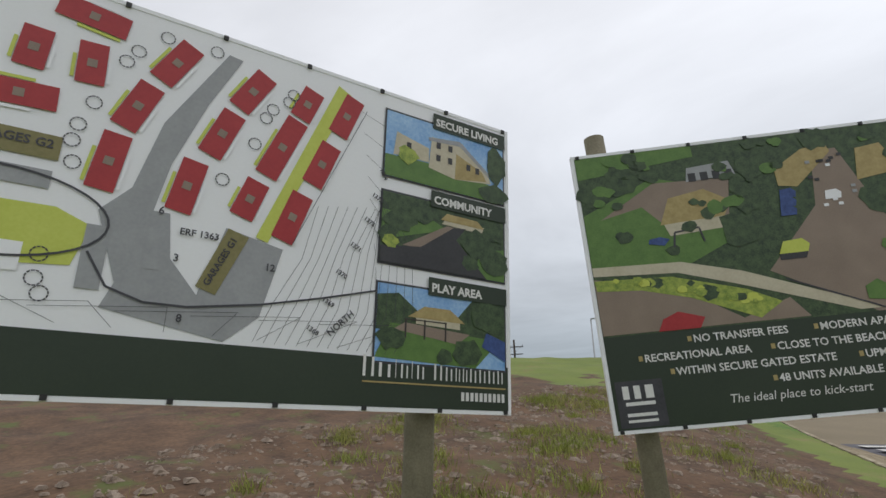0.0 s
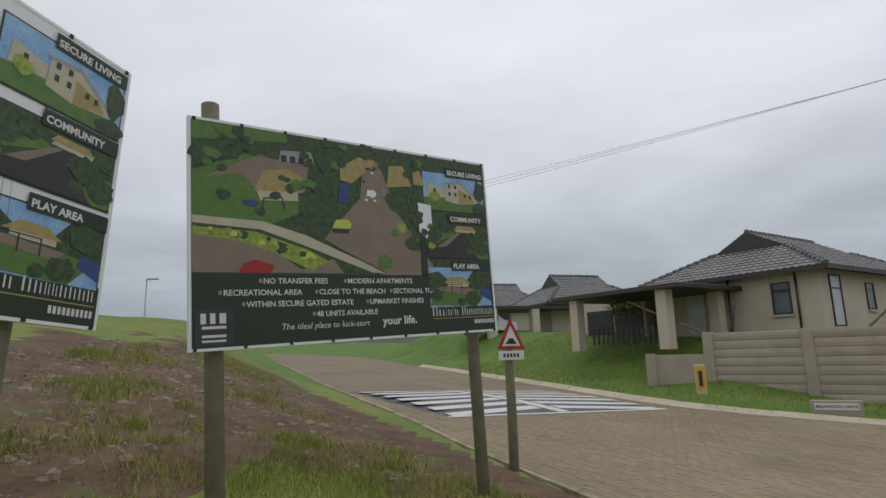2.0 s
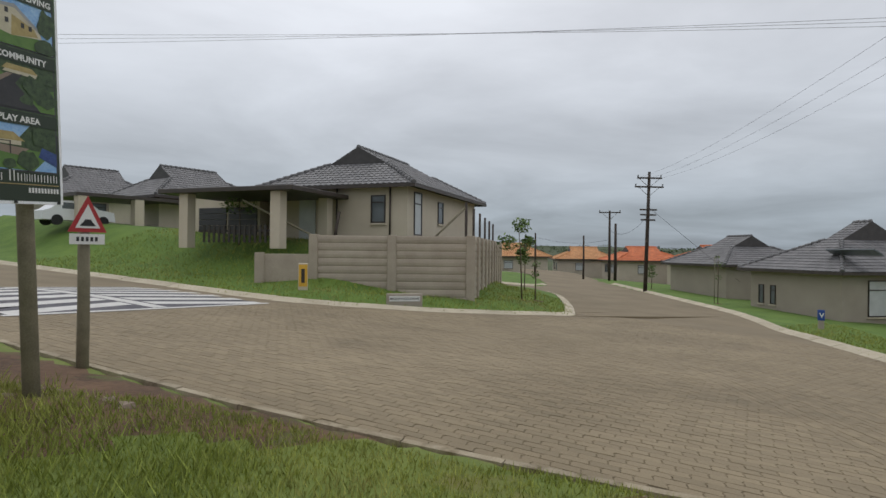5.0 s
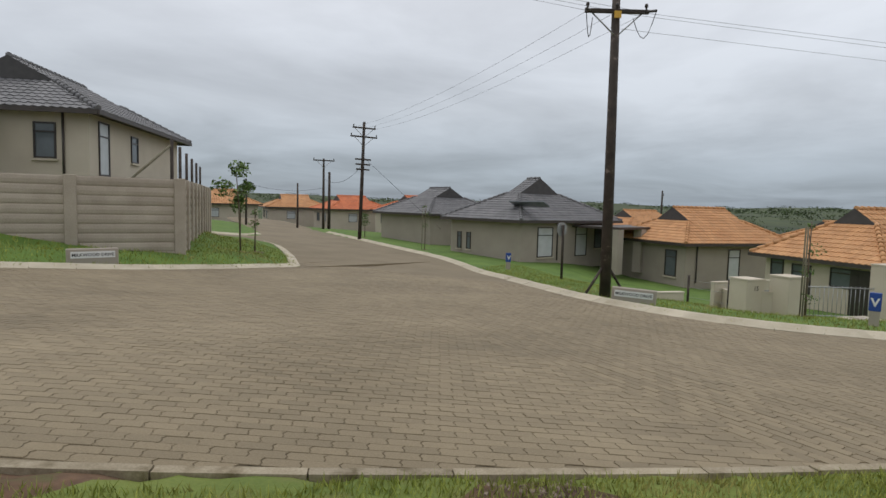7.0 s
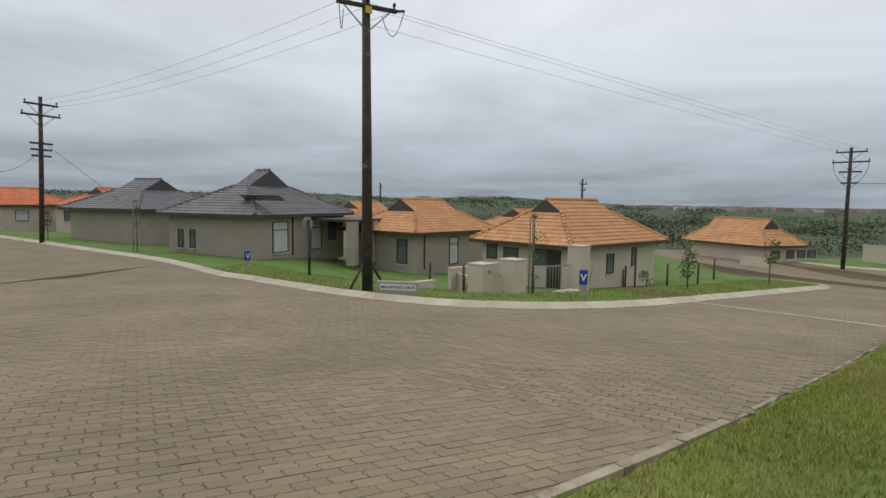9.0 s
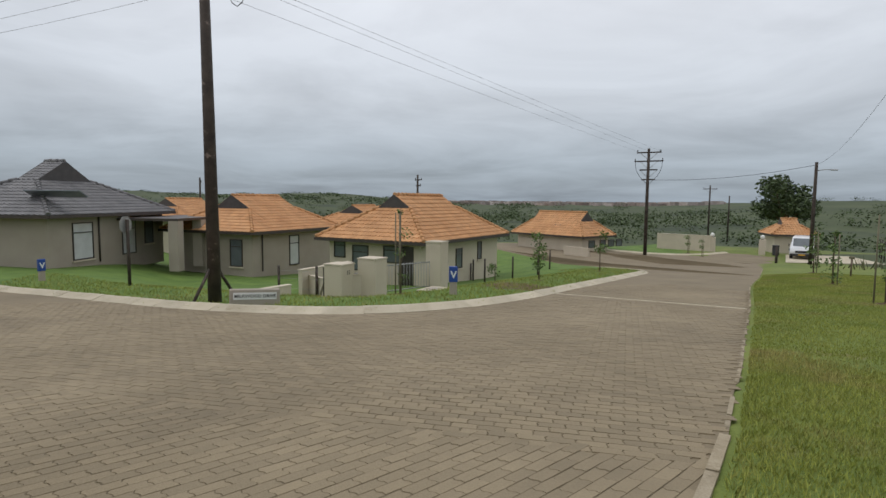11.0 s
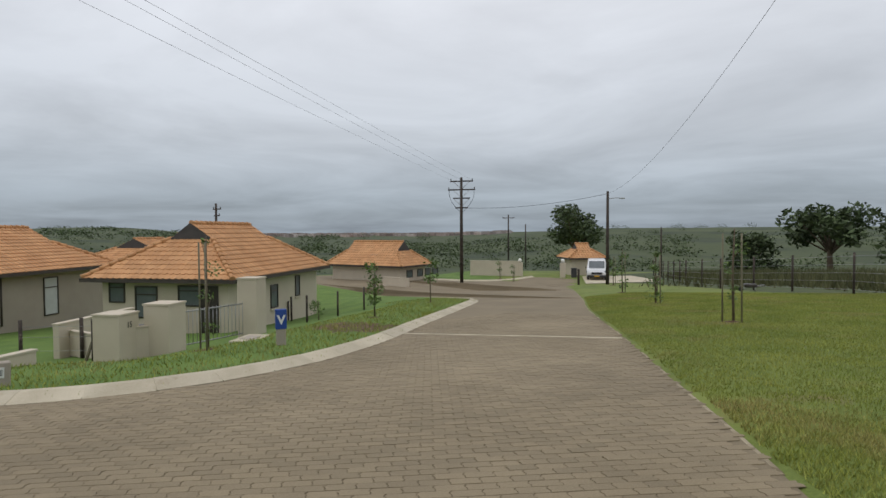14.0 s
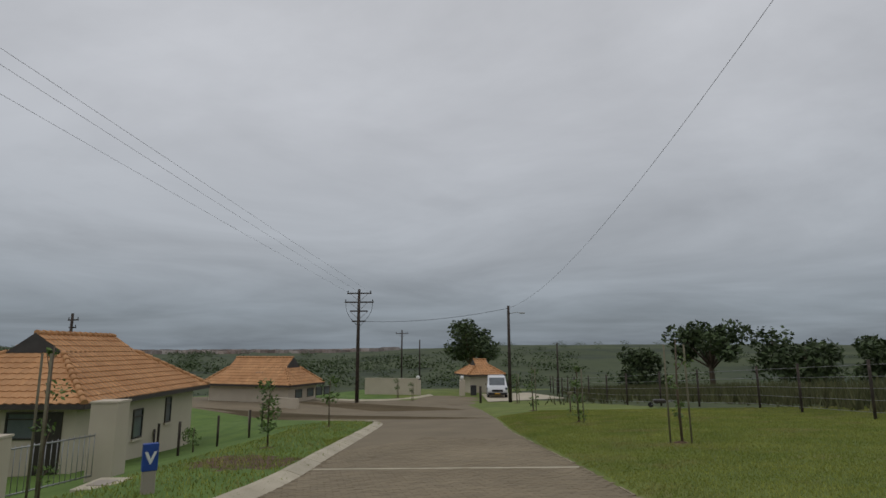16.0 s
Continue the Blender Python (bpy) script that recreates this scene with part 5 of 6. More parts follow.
sapling(20.0, -1.45, 2.9, ((.05, .45, .22), (-.1, .68, .28), (.1, .9, .12), (-.1, .2, .3)), "thin staked sapling beside the garden wall", 1, .05, 2, 45)
sapling(23.9, -8.7, 2.1, ((-.2, .5, .4), (.2, .65, .42), (0, .9, .35), (-.1, .3, .3)), "leafy green sapling on the far verge", 2, .085, 0, 70)
sapling(29.4, -15.7, 2.3, ((-.3, .6, .35), (.35, .55, .35), (0, .9, .4)), "slender leafy sapling near the kerb", 3, .085, 0, 55)
sapling(12.45, -12.5, 2.6, ((.1, .25, .18), (0, .35, .14), (.15, .55, .25), (-.15, .75, .3)), "sparse staked sapling on the lawn", 4, .055, 2, 30)
sapling(18.0, -18.3, 2.2, ((0, .15, .42), (.05, .4, .32), (.0, .65, .22), (0, .9, .15)), "bushy staked sapling on the lawn", 5, .07, 1, 80)
sapling(24.4, -25.8, 2.6, ((0, .2, .4), (.1, .5, .4), (0, .8, .35)), "leafy sapling on the lawn near the gate", 6, .08, 1, 70)
sapling(31.5, -35.5, 2.4, ((0, .4, .4), (.1, .75, .4)), "small sapling before the gatehouse", 7, .08, 1, 60)
sapling(18.0, 18.4, 3.6, ((-.8, .72, .5), (.1, .93, .45), (.55, .74, .32), (.15, .6, .2)), "umbrella-shaped young tree with thin curved trunk", 8, .10, 0, 150, (-.25, 0))
sapling(22.5, 23.0, 2.7, ((0, .8, .5), (-.1, .65, .45), (.15, .95, .35)), "round-crowned young tree on the grass corner", 9, .09, 0, 130)
sapling(19.4, 19.0, 2.0, ((0, .6, .25), (.1, .85, .22)), "short thin young tree beside another", 10, .07, 0, 50)
sapling(36.5, 19.6, 3.4, ((0, .5, .25), (.1, .75, .3), (-.1, .9, .2)), "bare thin sapling beside the fence", 11, .06, 1, 35)
sapling(43.0, 29.0, 2.2, ((0, .6, .5), (0, .85, .4)), "yellowish bush beside a power pole", 12, .09, 0, 120)
sapling(30.2, -9.6, 1.0, ((0, .5, .4), (.2, .7, .3)), "grey garden shrub beside the wall", 13, .07, 0, 80, ring=False)
sapling(43.5, -36.9, 1.8, ((0, .5, .3), (.1, .8, .3)), "small sapling before the gate wall", 14, .08, 1, 50)
sapling(46.0, -37.6, 1.9, ((0, .5, .3), (.1, .8, .35)), "small sapling before the gate wall", 15, .08, 1, 50)
sapling(8.0, 27.0, 2.6, ((-.4, .7, .5), (.4, .7, .5), (0, .95, .4)), "garden tree before the porch", 16, .09, 0, 80, ring=False)


def tree(x, y, z, h, w, label, seed, n=2600, size=.28, trunk_h=.35):
    rng = random.Random(seed)
    t = thing("tree", pose(x, y, z), label, "tree", "trees beyond the fence")
    tr = bmesh.new()
    tube([(0, 0, -1), (.1, 0, h * .3), (0, .1, h * .75)], [.05 * h, .035 * h, .012 * h], 8, tr)
    blobs = []
    for k in range(9):
        a = k * 2.4
        rr = w * .5 * rng.uniform(.25, .72)
        c = Vector((math.cos(a) * rr, math.sin(a) * rr, h * rng.uniform(trunk_h + .1, .85)))
        blobs.append((c, w * rng.uniform(.17, .28)))
        tube([(0, 0, h * .28), c], [.02 * h, .006 * h], 6, tr)
    part("trunk", tr, M_BARK, t)
    cr = bmesh.new()
    for c, r in blobs:
        leaf_cloud(cr, c, (r, r, r * .75), n // 9, size, rng)
    part("crown", cr, M_DARKLEAF, t)


tree(51.0, -56.2, -5.5, 9.4, 7.4, "dark dense round tree behind the gatehouse", 21, 3600)
tree(22.0, -53.0, -4.2, 5.8, 6.6, "spreading tree with an open crown beyond the fence", 22, 2200)
tree(15.0, -55.0, -4.0, 4.6, 7.5, "dark bushy tree beyond the fence", 23, 2600, .28, .1)
tree(9.0, -54.0, -4.0, 4.6, 5.5, "dark bushy tree beyond the fence", 24, 2000, .28, .1)
tree(28.5, -54.0, -4.6, 3.8, 5.4, "rounded dark bush beyond the fence", 25, 1800, .28, .0)
tree(3.0, -48.0, -3.8, 4.2, 6.0, "dark bush beyond the fence", 26, 1800, .28, .0)

# scrub, bush belts and the far town
rng = random.Random(5)
scrub = bmesh.new()
for k in range(190):
    az = radians(rng.uniform(95, 192))
    r = rng.choice((rng.uniform(75, 130), rng.uniform(90, 320), rng.uniform(150, 600)))
    if az < radians(140) and r < 85:
        r += 30
    x, y = 5 + math.sin(az) * r, math.cos(az) * r
    s = rng.uniform(.8, 2.0) * (1 + r / 400) * (1.2 if az < radians(142) else 1)
    leaf_cloud(scrub, (x, y, zg(x, y) + s * .35), (s * 1.6, s * 1.6, s * .75), 110, s * .13, rng)
tagged(obj("scrub", scrub, M_DARKLEAF), "dark green scrub bushes scattered over the veld", "bushes", kind="stuff")
belt = bmesh.new()
for k in range(300):
    az = radians(rng.uniform(62, 152))
    r = rng.uniform(150, 330)
    x, y = 5 + math.sin(az) * r, math.cos(az) * r
    s = rng.uniform(1.4, 2.8)
    leaf_cloud(belt, (x, y, zg(x, y) + s * .4), (s * 2.2, s * 2.2, s * .7), 70, s * .2, rng)
for k in range(240):
    az = radians(rng.uniform(25, 120))
    r = rng.uniform(420, 1000)
    x, y = 5 + math.sin(az) * r, math.cos(az) * r
    s = rng.uniform(3, 6)
    leaf_cloud(belt, (x, y, zg(x, y) + s * .3), (s * 2.8, s * 2.8, s * .5), 50, s * .25, rng)
tagged(obj("woodland", belt, M_DARKLEAF), "far belt of dark coastal bush below the horizon", "woodland", kind="stuff")
town = bmesh.new()
for k in range(220):
    az = radians(rng.uniform(108, 136))
    r = rng.uniform(850, 1500)
    x, y = 5 + math.sin(az) * r, math.cos(az) * r
    z = zg(x, y)
    w, h = rng.uniform(5, 12), rng.uniform(3, 6)
    box(x - w, y - w * .6, z - 2, x + w, y + w * .6, z + h, town)
tagged(obj("town", town, mat("town_wall", (.30, .20, .16), (.46, .42, .40), .01, .9, 0, fine=.3, island=.35)), "far low coastal town of pale and red houses", "town", kind="stuff")

# tall veld grass along the fence
vg = bmesh.new()
for k in range(15000):
    u = rng.random()
    bx, by = (9 + u * 29, -21 - u * 31) if rng.random() < .75 else (rng.uniform(4, 30), rng.uniform(-46, -30))
    x, y = bx - rng.uniform(0, 9) * .75 - .4, by - rng.uniform(0, 9) * .6 - .4
    z = zg(x, y)
    h = rng.uniform(.25, .95)
    a = rng.uniform(0, math.pi)
    dx, dy = math.cos(a) * .05, math.sin(a) * .05
    lx, ly = rng.uniform(-.25, .25), rng.uniform(-.25, .25)
    vg.faces.new([vg.verts.new(q) for q in ((x - dx, y - dy, z), (x + dx, y + dy, z), (x + lx, y + ly, z + h))])
tagged(obj("tall_grass", vg, [M_DRY]), "tall dull olive veld grass beyond the wire fence", "grass", kind="stuff")

# wire fence
fence = thing("wire_fence", Matrix.Identity(4), "wire mesh fence on dark creosoted posts", "fence")
fl = rounded([(2, -15), (9, -19.5), (13.2, -25.5), (16.2, -27.5), (20.8, -30.1), (25.8, -35.8), (38, -52.5)], False, 2.6)
tops = []
for x, y in fl:
    z = zg(x, y)
    part("post", tube([(x, y, z - .3), (x, y, z + 1.75)], .05, 6), M_CREO, fence)
    tops.append((x, y, z))
for hz in (.2, .55, .9, 1.25, 1.6):
    part("wire_line", tube([(x, y, z + hz) for x, y, z in tops], .006, 4), M_STEEL, fence)

# ---- front gardens ----
def garden_wall(p0, p1, z0, z1, label, thick=.2, piers=()):
    a, b_ = Vector((*p0, 0)), Vector((*p1, 0))
    yaw = math.degrees(math.atan2(b_.y - a.y, b_.x - a.x))
    g = thing("garden_wall", pose(a.x, a.y, 0, 0, 0, yaw), label, "garden wall", "garden walls")
    L = (b_ - a).length
    part("wall", box(0, -thick / 2, z0, L, thick / 2, z1, bevel=.01), M_PLASTER, g)
    part("coping", box(-.02, -thick / 2 - .02, z1, L + .02, thick / 2 + .02, z1 + .04), M_PLASTER, g)
    return g


def pillar(x, y, w, h, yaw, label="square plastered gate pillar"):
    z = zg(x, y)
    g = thing("gate_pillar", pose(x, y, z, 0, 0, yaw), label, "pillar", "gate pillars")
    part("shaft", box(-w / 2, -w / 2, -.4, w / 2, w / 2, h, bevel=.015), M_PLASTER, g)
    part("cap", box(-w / 2 - .02, -w / 2 - .02, h, w / 2 + .02, w / 2 + .02, h + .05), M_PLASTER, g)
    return g


pg = pillar(23.6, -0.1, .8, 1.3, -47, "square plastered pillar with the house number")
part("lettering", text_bm("15", .22, 0, .95, -.41, "CENTER", .004), M_BLACK, pg)
pillar(23.6, -1.35, .8, 1.45, -47)
pillar(24.9, -4.4, .7, 1.95, -47, "tall square plastered pillar beside the gate")
garden_wall((23.6, -.5), (23.6, -.95), -4.1, -3.2, "low plastered wall between the gate pillars")
garden_wall((20.2, 3.3), (21.3, 1.9), -3.9, -3.14, "low plastered wall on the lawn", .18)
garden_wall((26.8, 1.0), (29.5, -1.6), -4.9, -3.35, "plastered side wall between the gardens")
garden_wall((28.0, .9), (25.2, -.1), -4.4, -3.62, "low kerb wall of the front garden", .12)
garden_wall((48.6, -25.4), (45.8, -26.2), -6.2, -4.6, "plastered boundary wall beside the side street")


def railing(p0, p1, h, label):
    a, b_ = Vector((*p0, zg(*p0))), Vector((*p1, zg(*p1)))
    r = thing("railing", Matrix.Identity(4), label, "railing", "railings")
    for t in (.12, .95):
        o = Vector((0, 0, h * t))
        part("rail", tube([a + o, b_ + o], .022, 6), M_STEEL, r)
    n = int((b_ - a).length / .14)
    for i in range(n + 1):
        q = a.lerp(b_, i / n)
        part("bar", tube([q + Vector((0, 0, .1)), q + Vector((0, 0, h))], .010, 5), M_STEEL, r)


railing((23.8, -1.8), (24.7, -4.0), 1.2, "white steel driveway gate between pillars")
railing((23.65, -.5), (23.65, -.95), 1.0, "white steel pedestrian gate")
for x0, y0, x1, y1, h in ((24.7, .3, 26.2, 1.9, 1.2),):
    wf = thing("wire_fence", Matrix.Identity(4), "low wire fence on dark timber posts", "fence")
    n = max(1, int(math.hypot(x1 - x0, y1 - y0) / 3))
    ps_ = []
    for i in range(n + 1):
        x, y = x0 + (x1 - x0) * i / n, y0 + (y1 - y0) * i / n
        z = zg(x, y)
        ps_.append((x, y, z))
        part("post", tube([(x, y, z - .2), (x, y, z + h)], .05, 6), M_CREO, wf)
    for hz in (.3, .7, 1.0):
        part("wire_line", tube([(x, y, z + hz) for x, y, z in ps_], .005, 4), M_STEEL, wf) if n > 0 else None
bf = thing("wire_fence", Matrix.Identity(4), "dark braced posts of a side garden fence", "fence")
for x, y in ((26.2, .4), (29.8, -8.8), (30.9, -11.0), (32.5, -13.5), (34.5, -15.5), (33.0, -9.5)):
    z = zg(x, y)
    part("post", tube([(x, y, z - .2), (x, y, z + 1.25)], .055, 6), M_CREO, bf)
for x, y in ((24.6, .5), (26.5, -5.3), (32.5, -13.5)):
    z = zg(x, y)
    part("brace", tube([(x, y, z), (x + .9, y - .5, z + 1.1)], .045, 6), M_POST, bf)
slab = thing("drain_cover", pose(21.6, -3.1, zg(21.6, -3.1) + .01, 0, 0, -50), "pale concrete manhole slab in the grass", "manhole cover")
part("slab", box(-.55, -.35, -.08, .55, .35, .04, bevel=.01), M_KERB, slab)
part("lid", box(-.25, -.2, .04, .25, .2, .055), M_PLASTER2, slab)
ss = thing("stop_sign", pose(26.6, 7.3, zg(26.6, 7.3), 0, 0, 150), "back of an octagonal stop sign on a pole", "road sign")
part("post", tube([(0, 0, -.2), (0, 0, 2.5)], .06, 8), M_CREO, ss)
part("plate", sheet([(math.cos(radians(22.5 + 45 * k)) * .34, 2.3 + math.sin(radians(22.5 + 45 * k)) * .34) for k in range(8)], -.08, .01), M_STEEL, ss)

# ---- gate ----
gw = thing("gate_wall", pose(51.8, -38.9, 0, 0, 0, 206), "cream plastered estate gate wall", "wall")
part("wall", box(0, -.12, -6.0, 5.6, .12, -3.75, bevel=.01), M_PLASTER, gw)
part("coping", box(-.03, -.15, -3.75, 5.63, .15, -3.68), M_PLASTER, gw)
for x, y in ((46.9, -41.5), (43.0, -43.7)):
    gp = thing("gate_pillar", pose(x, y, -5.4, 0, 0, 38), "cream gate pillar with a white globe lamp", "pillar", "gate lamps")
    part("shaft", box(-.28, -.28, -.3, .28, .28, 1.55, bevel=.02), M_PLASTER, gp)
    gl = bmesh.new()
    bmesh.ops.create_uvsphere(gl, u_segments=14, v_segments=9, radius=.2)
    bmesh.ops.translate(gl, vec=(0, 0, 1.8), verts=gl.verts)
    for f in gl.faces:
        f.smooth = True
    part("globe", gl, M_GLOBE, gp, "white glass globe")
    part("collar", tube([(0, 0, 1.55), (0, 0, 1.64)], .1, 10), M_FRAME, gp)
bol = thing("bollard", pose(36.4, -37.6, -5.35), "dark timber bollard beside the gate road", "bollard")
part("post", tube([(0, 0, -.2), (0, 0, 1.5)], .1, 8), M_CREO, bol)
bin_ = thing("bin", pose(42.2, -44.5, -5.3, 0, 0, 40), "dark wheeled bin beside the gatehouse", "bin")
part("body", box(-.28, -.3, 0, .28, .3, .85, bevel=.03), M_GARAGE, bin_)
part("lid", box(-.3, -.33, .85, .3, .33, .95, bevel=.02), M_BLACK, bin_)
drive = bmesh.new()
for q in ((36.2, -38.4), (42.0, -45.6), (39.3, -50.3), (30.5, -41.5)):
    drive.verts.new((*q, zg(*q) + .05))
drive.faces.new(drive.verts[:])
tagged(obj("pavement", drive, M_KERB), "pale concrete parking apron beside the gatehouse", "pavement", kind="structure")


def van(m):
    v = thing("van", m, "white delivery van parked beside the gatehouse", "van")
    side = [(-.98, .45), (-.98, .95), (-1.9, 0)]
    prof = [(2.35, .35), (2.42, .75), (2.3, 1.0), (1.55, 1.12), (.85, 1.82), (.6, 1.95), (-2.2, 1.95), (-2.35, 1.8), (-2.35, .35)]
    bm = bmesh.new()
    r0 = [bm.verts.new((x, -.92 if z < 1.2 else -.80, z)) for x, z in prof]
    r1 = [bm.verts.new((x, .92 if z < 1.2 else .80, z)) for x, z in prof]
    bm.faces.new(r0); bm.faces.new(r1[::-1])
    for i in range(len(prof)):
        bm.faces.new((r0[i], r1[i], r1[(i + 1) % len(prof)], r0[(i + 1) % len(prof)]))
    bmesh.ops.recalc_face_normals(bm, faces=bm.faces)
    bmesh.ops.bevel(bm, geom=bm.edges[:], offset=.04, segments=2, affect="EDGES")
    part("body", bm, M_CAR, v)
    part("windscreen", box(-.45, -.72, -.012, .45, .72, .012, None, pose(1.22, 0, 1.49, 0, 45, 0)), M_GLASS, v)
    part("grille", box(2.40, -.5, .62, 2.44, .5, .82, bevel=.01), M_BLACK, v)
    part("bumper", box(2.3, -.88, .36, 2.47, .88, .56, bevel=.04), M_BLACK, v)
    part("number_plate", box(2.47, -.24, .42, 2.48, .24, .52), M_YELLOW, v)
    for s in (-1, 1):
        part("headlight", box(2.22, s * .85 - .14, .78, 2.40, s * .85 + .06 * s, 1.0, bevel=.03), M_GLASS, v)
        part("mirror", box(1.2, s * .95 - .05, 1.1, 1.35, s * .95 + .12 * s, 1.35, bevel=.03), M_BLACK, v)
        part("side_window", box(.2, s * .865 - .01, 1.2, 1.0, s * .865 + .01, 1.65), M_GLASS, v)
        for x in (1.5, -1.5):
            w = part("wheel", tube([(x, s * .70, .33), (x, s * .93, .33)], .33, 16), M_RUBBER, v)
            part("rim", tube([(x, s * .925, .33), (x, s * .945, .33)], .2, 12), M_STEEL, w)


van(pose(39.3, -44.3, -5.28, 0, 0, 126))
car = thing("car", pose(2.0, 39.5, zg(2.0, 39.5), 0, 0, 20), "white hatchback parked up the road", "car")
cb = bmesh.new()
prof = [(-1.9, .3), (-1.9, .8), (-1.5, .95), (-1.0, 1.4), (.4, 1.42), (1.0, .98), (1.85, .85), (1.95, .3)]
c0 = [cb.verts.new((x, -.8, z)) for x, z in prof]
c1 = [cb.verts.new((x, .8, z)) for x, z in prof]
cb.faces.new(c0); cb.faces.new(c1[::-1])
for i in range(len(prof)):
    cb.faces.new((c0[i], c1[i], c1[(i + 1) % len(prof)], c0[(i + 1) % len(prof)]))
bmesh.ops.recalc_face_normals(cb, faces=cb.faces)
part("body", cb, M_CAR, car)
part("side_window", box(-.95, -.815, .95, .5, -.80, 1.3), M_GLASS, car)
for x in (-1.2, 1.25):
    for s in (-1, 1):
        part("wheel", tube([(x, s * .62, .3), (x, s * .82, .3)], .3, 14), M_RUBBER, car)
wb = thing("wheelbarrow", pose(18.0, -27.2, zg(18.0, -27.2), 0, 0, 30) @ Matrix.Scale(0.72, 4), "old dark wheelbarrow standing by the fence", "wheelbarrow")
part("tray", box(-.4, -.3, .3, .4, .3, .55, bevel=.06), M_FRAME, wb)
part("wheel", tube([(.6, -.05, .18), (.6, .05, .18)], .18, 12), M_RUBBER, wb)
for s in (-1, 1):
    part("handle", tube([(.6, s * .08, .2), (-.9, s * .28, .5)], .02, 6), M_STEEL, wb)
    part("leg", tube([(-.3, s * .25, 0), (-.3, s * .25, .35)], .02, 6), M_STEEL, wb)
tp = thing("tap_post", pose(21.4, -24.3, zg(21.4, -24.3)), "short garden tap post on the lawn", "tap")
part("post", tube([(0, 0, -.1), (0, 0, .9)], .04, 6), M_BARK, tp)
part("tap", box(-.12, -.05, .85, .12, .05, .98, bevel=.02), M_POST, tp)

# ---- stones, tufts and blades ----
rng = random.Random(11)


def stone_mesh(bm, c, s):
    vs = []
    for sx, sy, sz in ((-1, -1, 0), (1, -1, 0), (1, 1, 0), (-1, 1, 0), (-.6, -.6, .6), (.7, -.5, .7), (.5, .6, .5), (-.6, .5, .65)):
        vs.append(bm.verts.new(Vector(c) + Vector((sx * s * rng.uniform(.6, 1.2), sy * s * rng.uniform(.5, 1), sz * s * rng.uniform(.6, 1.1)))))
    for f in ((4, 5, 6, 7), (0, 1, 5, 4), (1, 2, 6, 5), (2, 3, 7, 6), (3, 0, 4, 7)):
        bm.faces.new([vs[i] for i in f])


sx_, sy_ = [], []
while len(sx_) < 5200:
    x, y = rng.uniform(-9, 3), rng.uniform(2, 22)
    if x < 3.2 - .6 * (y - 2) and -.75 * x + .66 * y < 16 and (y > 7.2 - .45 * (x + 3) or x < -3):
        sx_.append(x); sy_.append(y)
sz_ = on_grid(GZ, sx_, sy_)
st = bmesh.new()
for x, y, z in zip(sx_, sy_, sz_):
    stone_mesh(st, (x, y, z - .01), rng.choice((.012, .015, .02, .02, .03, .03, .045, .075)) * rng.uniform(.7, 1.3))
for k in range(120):
    a = rng.uniform(0, 6.28)
    x, y = 3.95 + math.cos(a) * rng.uniform(0, .4), 1.75 + math.sin(a) * rng.uniform(0, .6)
    stone_mesh(st, (x, y, zg(x, y) - .005), rng.uniform(.01, .03))
tagged(obj("stones", st, M_STONE), "pale stone chips strewn over the red soil", "stones", kind="stuff")


def blades(xs, ys, hmin, hmax, w, material, name, label):
    zs = on_grid(GZ, xs, ys)
    verts, faces = [], []
    for x, y, z in zip(xs, ys, zs):
        a, h = rng.uniform(0, math.pi), rng.uniform(hmin, hmax)
        dx, dy, lx, ly = math.cos(a) * w, math.sin(a) * w, rng.uniform(-h, h) * .7, rng.uniform(-h, h) * .7
        i = len(verts)
        verts += [(x - dx, y - dy, z - .01), (x + dx, y + dy, z - .01), (x + lx, y + ly, z + h)]
        faces.append((i, i + 1, i + 2))
    m = bpy.data.meshes.new(name)
    m.from_pydata(verts, [], faces)
    m.materials.append(material)
    tagged(new(name, m), label, "grass", kind="stuff")


def scatter(n, test, x0, x1, y0, y1):
    R = np.random.RandomState(n)
    x, y = R.uniform(x0, x1, n), R.uniform(y0, y1, n)
    d = on_grid(GD, x, y)
    k = (d > .1) & test(x, y, d)
    return x[k], y[k]


bx, by = scatter(200000, lambda x, y, d: (x < 3.8 - .62 * (y - 2)) & (y < 7.9 - .5 * (x + 3)) | (x > 3.2) & (y < 3), -2, 9, -4, 9)
blades(bx, by, .025, .075, .006, M_BLADE, "grass", "short green lawn grass beside the paving")
bx, by = scatter(620000, lambda x, y, d: (y < 2.5 - .75 * (x - 6)), 5, 24, -26, 0)
blades(bx, by, .015, .05, .008, M_BLADE, "grass", "mown green lawn along the road")
bx, by = scatter(60000, lambda x, y, d: (d < 4.5) & (x + y > 8), 15, 33, -20, 12)
blades(bx, by, .04, .10, .014, M_BLADE, "grass", "green verge grass behind the far kerb")
bx, by = scatter(40000, lambda x, y, d: inside(PLOT_A, x, y) & (d < 9), 0, 24, 14, 34)
blades(bx, by, .05, .13, .016, M_BLADE, "grass", "lush green grass before the corner house")
tx, ty = [], []
for k in range(150):
    cx_, cy_ = rng.uniform(-8, 2), rng.uniform(2.5, 18)
    if cx_ < 3.0 - .62 * (cy_ - 2):
        s = rng.uniform(.08, .35)
        for j in range(int(260 * s / .25)):
            tx.append(cx_ + rng.gauss(0, s)); ty.append(cy_ + rng.gauss(0, s))
blades(tx, ty, .04, .16, .007, M_BLADE, "grass", "scattered green tufts on the soil bank")

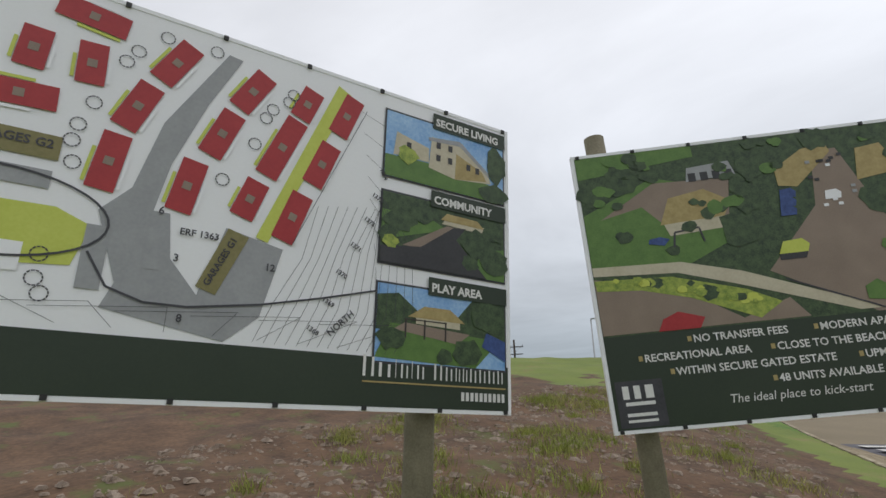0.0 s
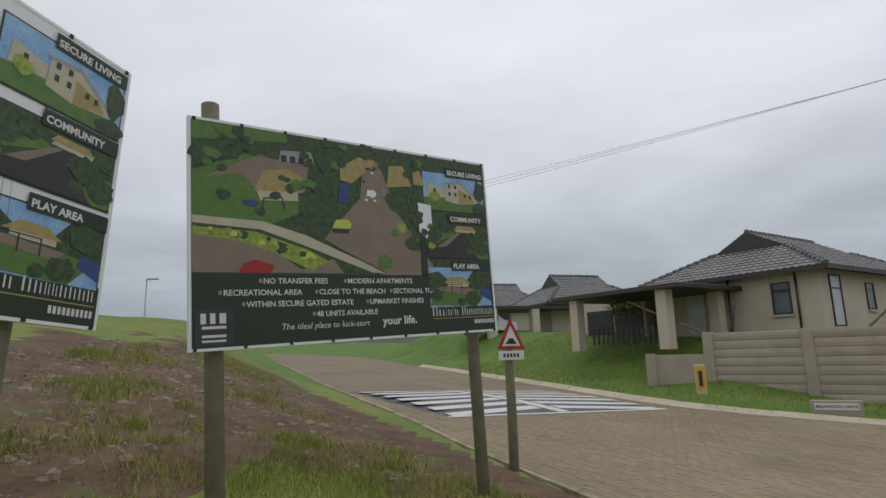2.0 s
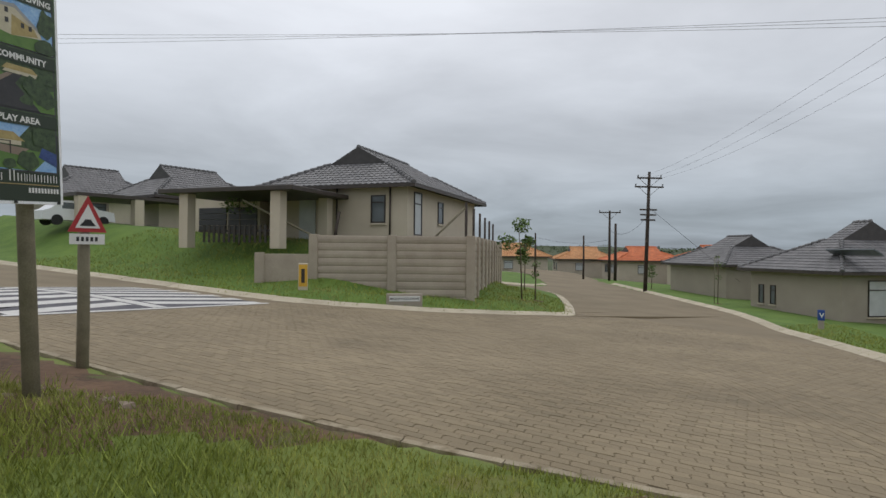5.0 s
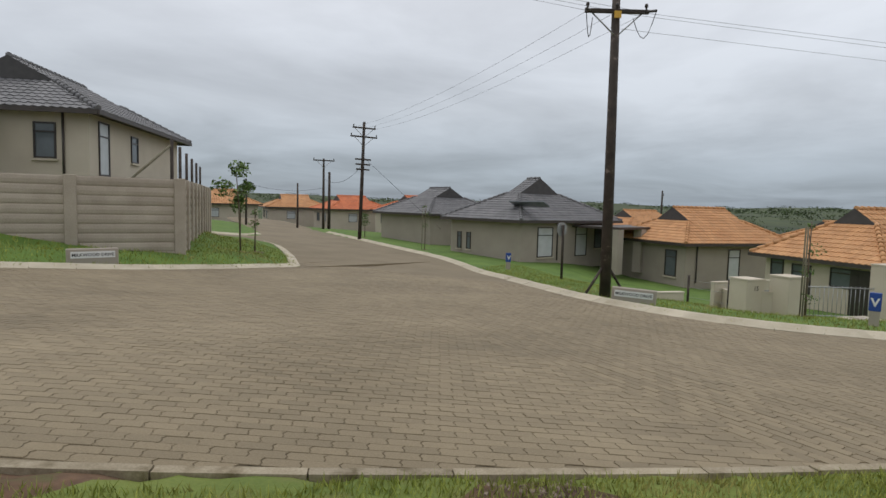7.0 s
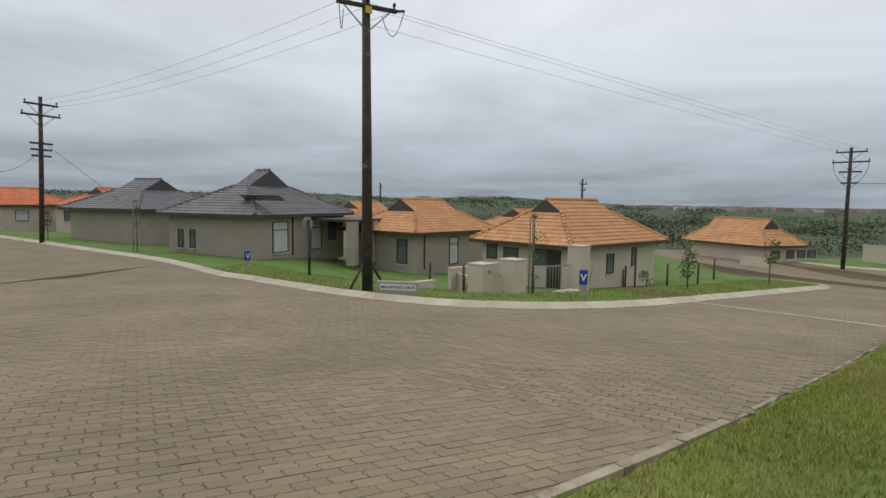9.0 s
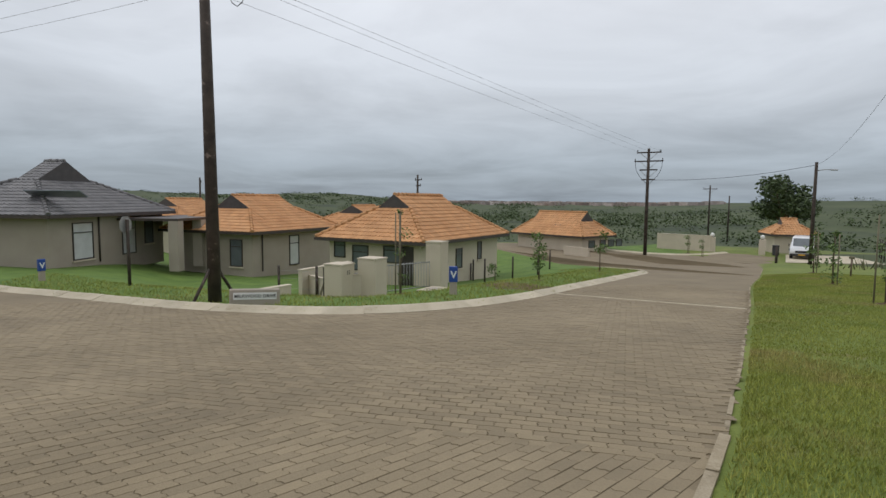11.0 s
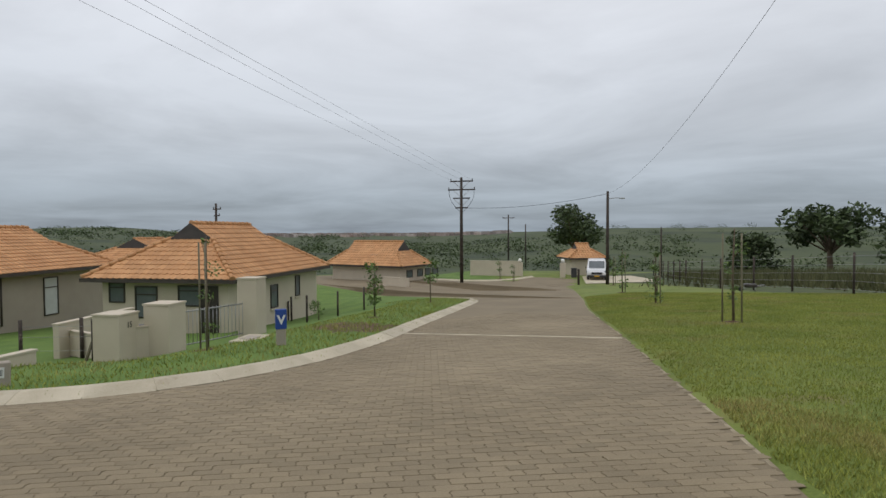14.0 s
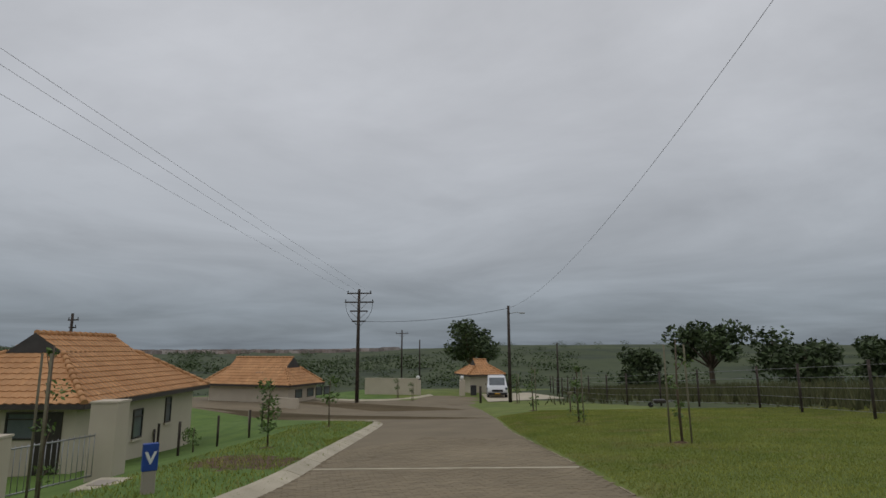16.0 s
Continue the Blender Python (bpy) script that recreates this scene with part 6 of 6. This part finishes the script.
# ---- paving blocks ----
def paver_outline(w, l, g=.0025):
    j = .018
    return [(-l / 2 + g, -w / 2 + g), (-l / 6, -w / 2 + g), (l / 6, -w / 2 + g), (l / 2 - g, -w / 2 + g), (l / 2 - g + j, -w / 6), (l / 2 - g - j * .2, w / 6), (l / 2 - g, w / 2 - g), (-l / 2 + g, w / 2 - g), (-l / 2 + g - j * .2, w / 6), (-l / 2 + g + j, -w / 6)]


PW, PL_ = .125, .25
R = np.random.RandomState(3)
ii, jj = np.meshgrid(np.arange(-110, 110), np.arange(-160, 160))
pu = ii * PL_ + (jj % 2) * PL_ / 2
pv = jj * PW
# courses lie across the descending road
px_, py_, pa_ = [], [], []
for ang, side in ((52, 1), (116, -1)):
    ca, sa = math.cos(radians(ang)), math.sin(radians(ang))
    fx, fy = 9 + pu * ca - pv * sa, 3 + pu * sa + pv * ca
    ok = (fx > -3) & (fx < 21) & (fy > -13) & (fy < 17) & (side * ((fx - 6.6) * .79 - (fy - 1.2) * .62) > -.09)
    px_.append(fx[ok]); py_.append(fy[ok]); pa_.append(np.full(ok.sum(), side))
px_, py_, pa_ = np.concatenate(px_), np.concatenate(py_), np.concatenate(pa_)
keep = on_grid(GD, px_, py_) < -.06
px_, py_, pa_ = px_[keep], py_[keep], pa_[keep]
close = (np.hypot(px_ - 6.6, py_ - 1.4) < 1.9) & (pa_ == 1)
first = np.flatnonzero(close)[:290]
ol = paver_outline(PW, PL_)
n_o = len(ol)


def turned(scale_u, scale_v, ang):
    ca, sa = math.cos(radians(ang)), math.sin(radians(ang))
    return [(u * scale_u * ca - v * scale_v * sa, u * scale_u * sa + v * scale_v * ca) for u, v in ol]


LOC = {1: turned(1, 1, 52), -1: turned(1, 1, 116)}
INN = {1: turned(.975, .955, 52), -1: turned(.975, .955, 116)}
loc, inn = LOC[1], INN[1]
verts, faces = [], []
single = set(first.tolist())
hz = R.uniform(-.0025, .0025, len(px_))
tilt = R.uniform(-.012, .012, (len(px_), 2))
for k in range(len(px_)):
    if k in single:
        continue
    x, y = px_[k], py_[k]
    z = float(plane_z(x, y)) + .009 + hz[k]
    i0 = len(verts)
    for dx, dy in INN[pa_[k]]:
        verts.append((x + dx, y + dy, z + dx * (-.0753 + tilt[k, 0]) + dy * (.0176 + tilt[k, 1])))
    for dx, dy in LOC[pa_[k]]:
        verts.append((x + dx, y + dy, z - .006 + dx * -.0753 + dy * .0176))
    faces.append(tuple(range(i0, i0 + n_o)))
    for q in range(n_o):
        r_ = (q + 1) % n_o
        faces.append((i0 + n_o + q, i0 + n_o + r_, i0 + r_, i0 + q))
pm = bpy.data.meshes.new("pavers")
pm.from_pydata(verts, [], faces)
pm.materials.append(M_PAVER)
pj = new("pavers", pm)
pj.parent = road
tagged(pj, "interlocking brown-grey paving blocks", kind="stuff")
one = bpy.data.meshes.new("paver")
ov = [(dx, dy, dx * -.0753 + dy * .0176) for dx, dy in inn] + [(dx, dy, -.014 + dx * -.0753 + dy * .0176) for dx, dy in loc]
one.from_pydata(ov, [], [tuple(range(n_o))] + [(n_o + q, n_o + (q + 1) % n_o, (q + 1) % n_o, q) for q in range(n_o)])
one.materials.append(M_PAVER_ONE)
for k in first:
    o = new("paver", one)
    o.parent = road
    o.location = (px_[k], py_[k], float(plane_z(px_[k], py_[k])) + .009 + hz[k])
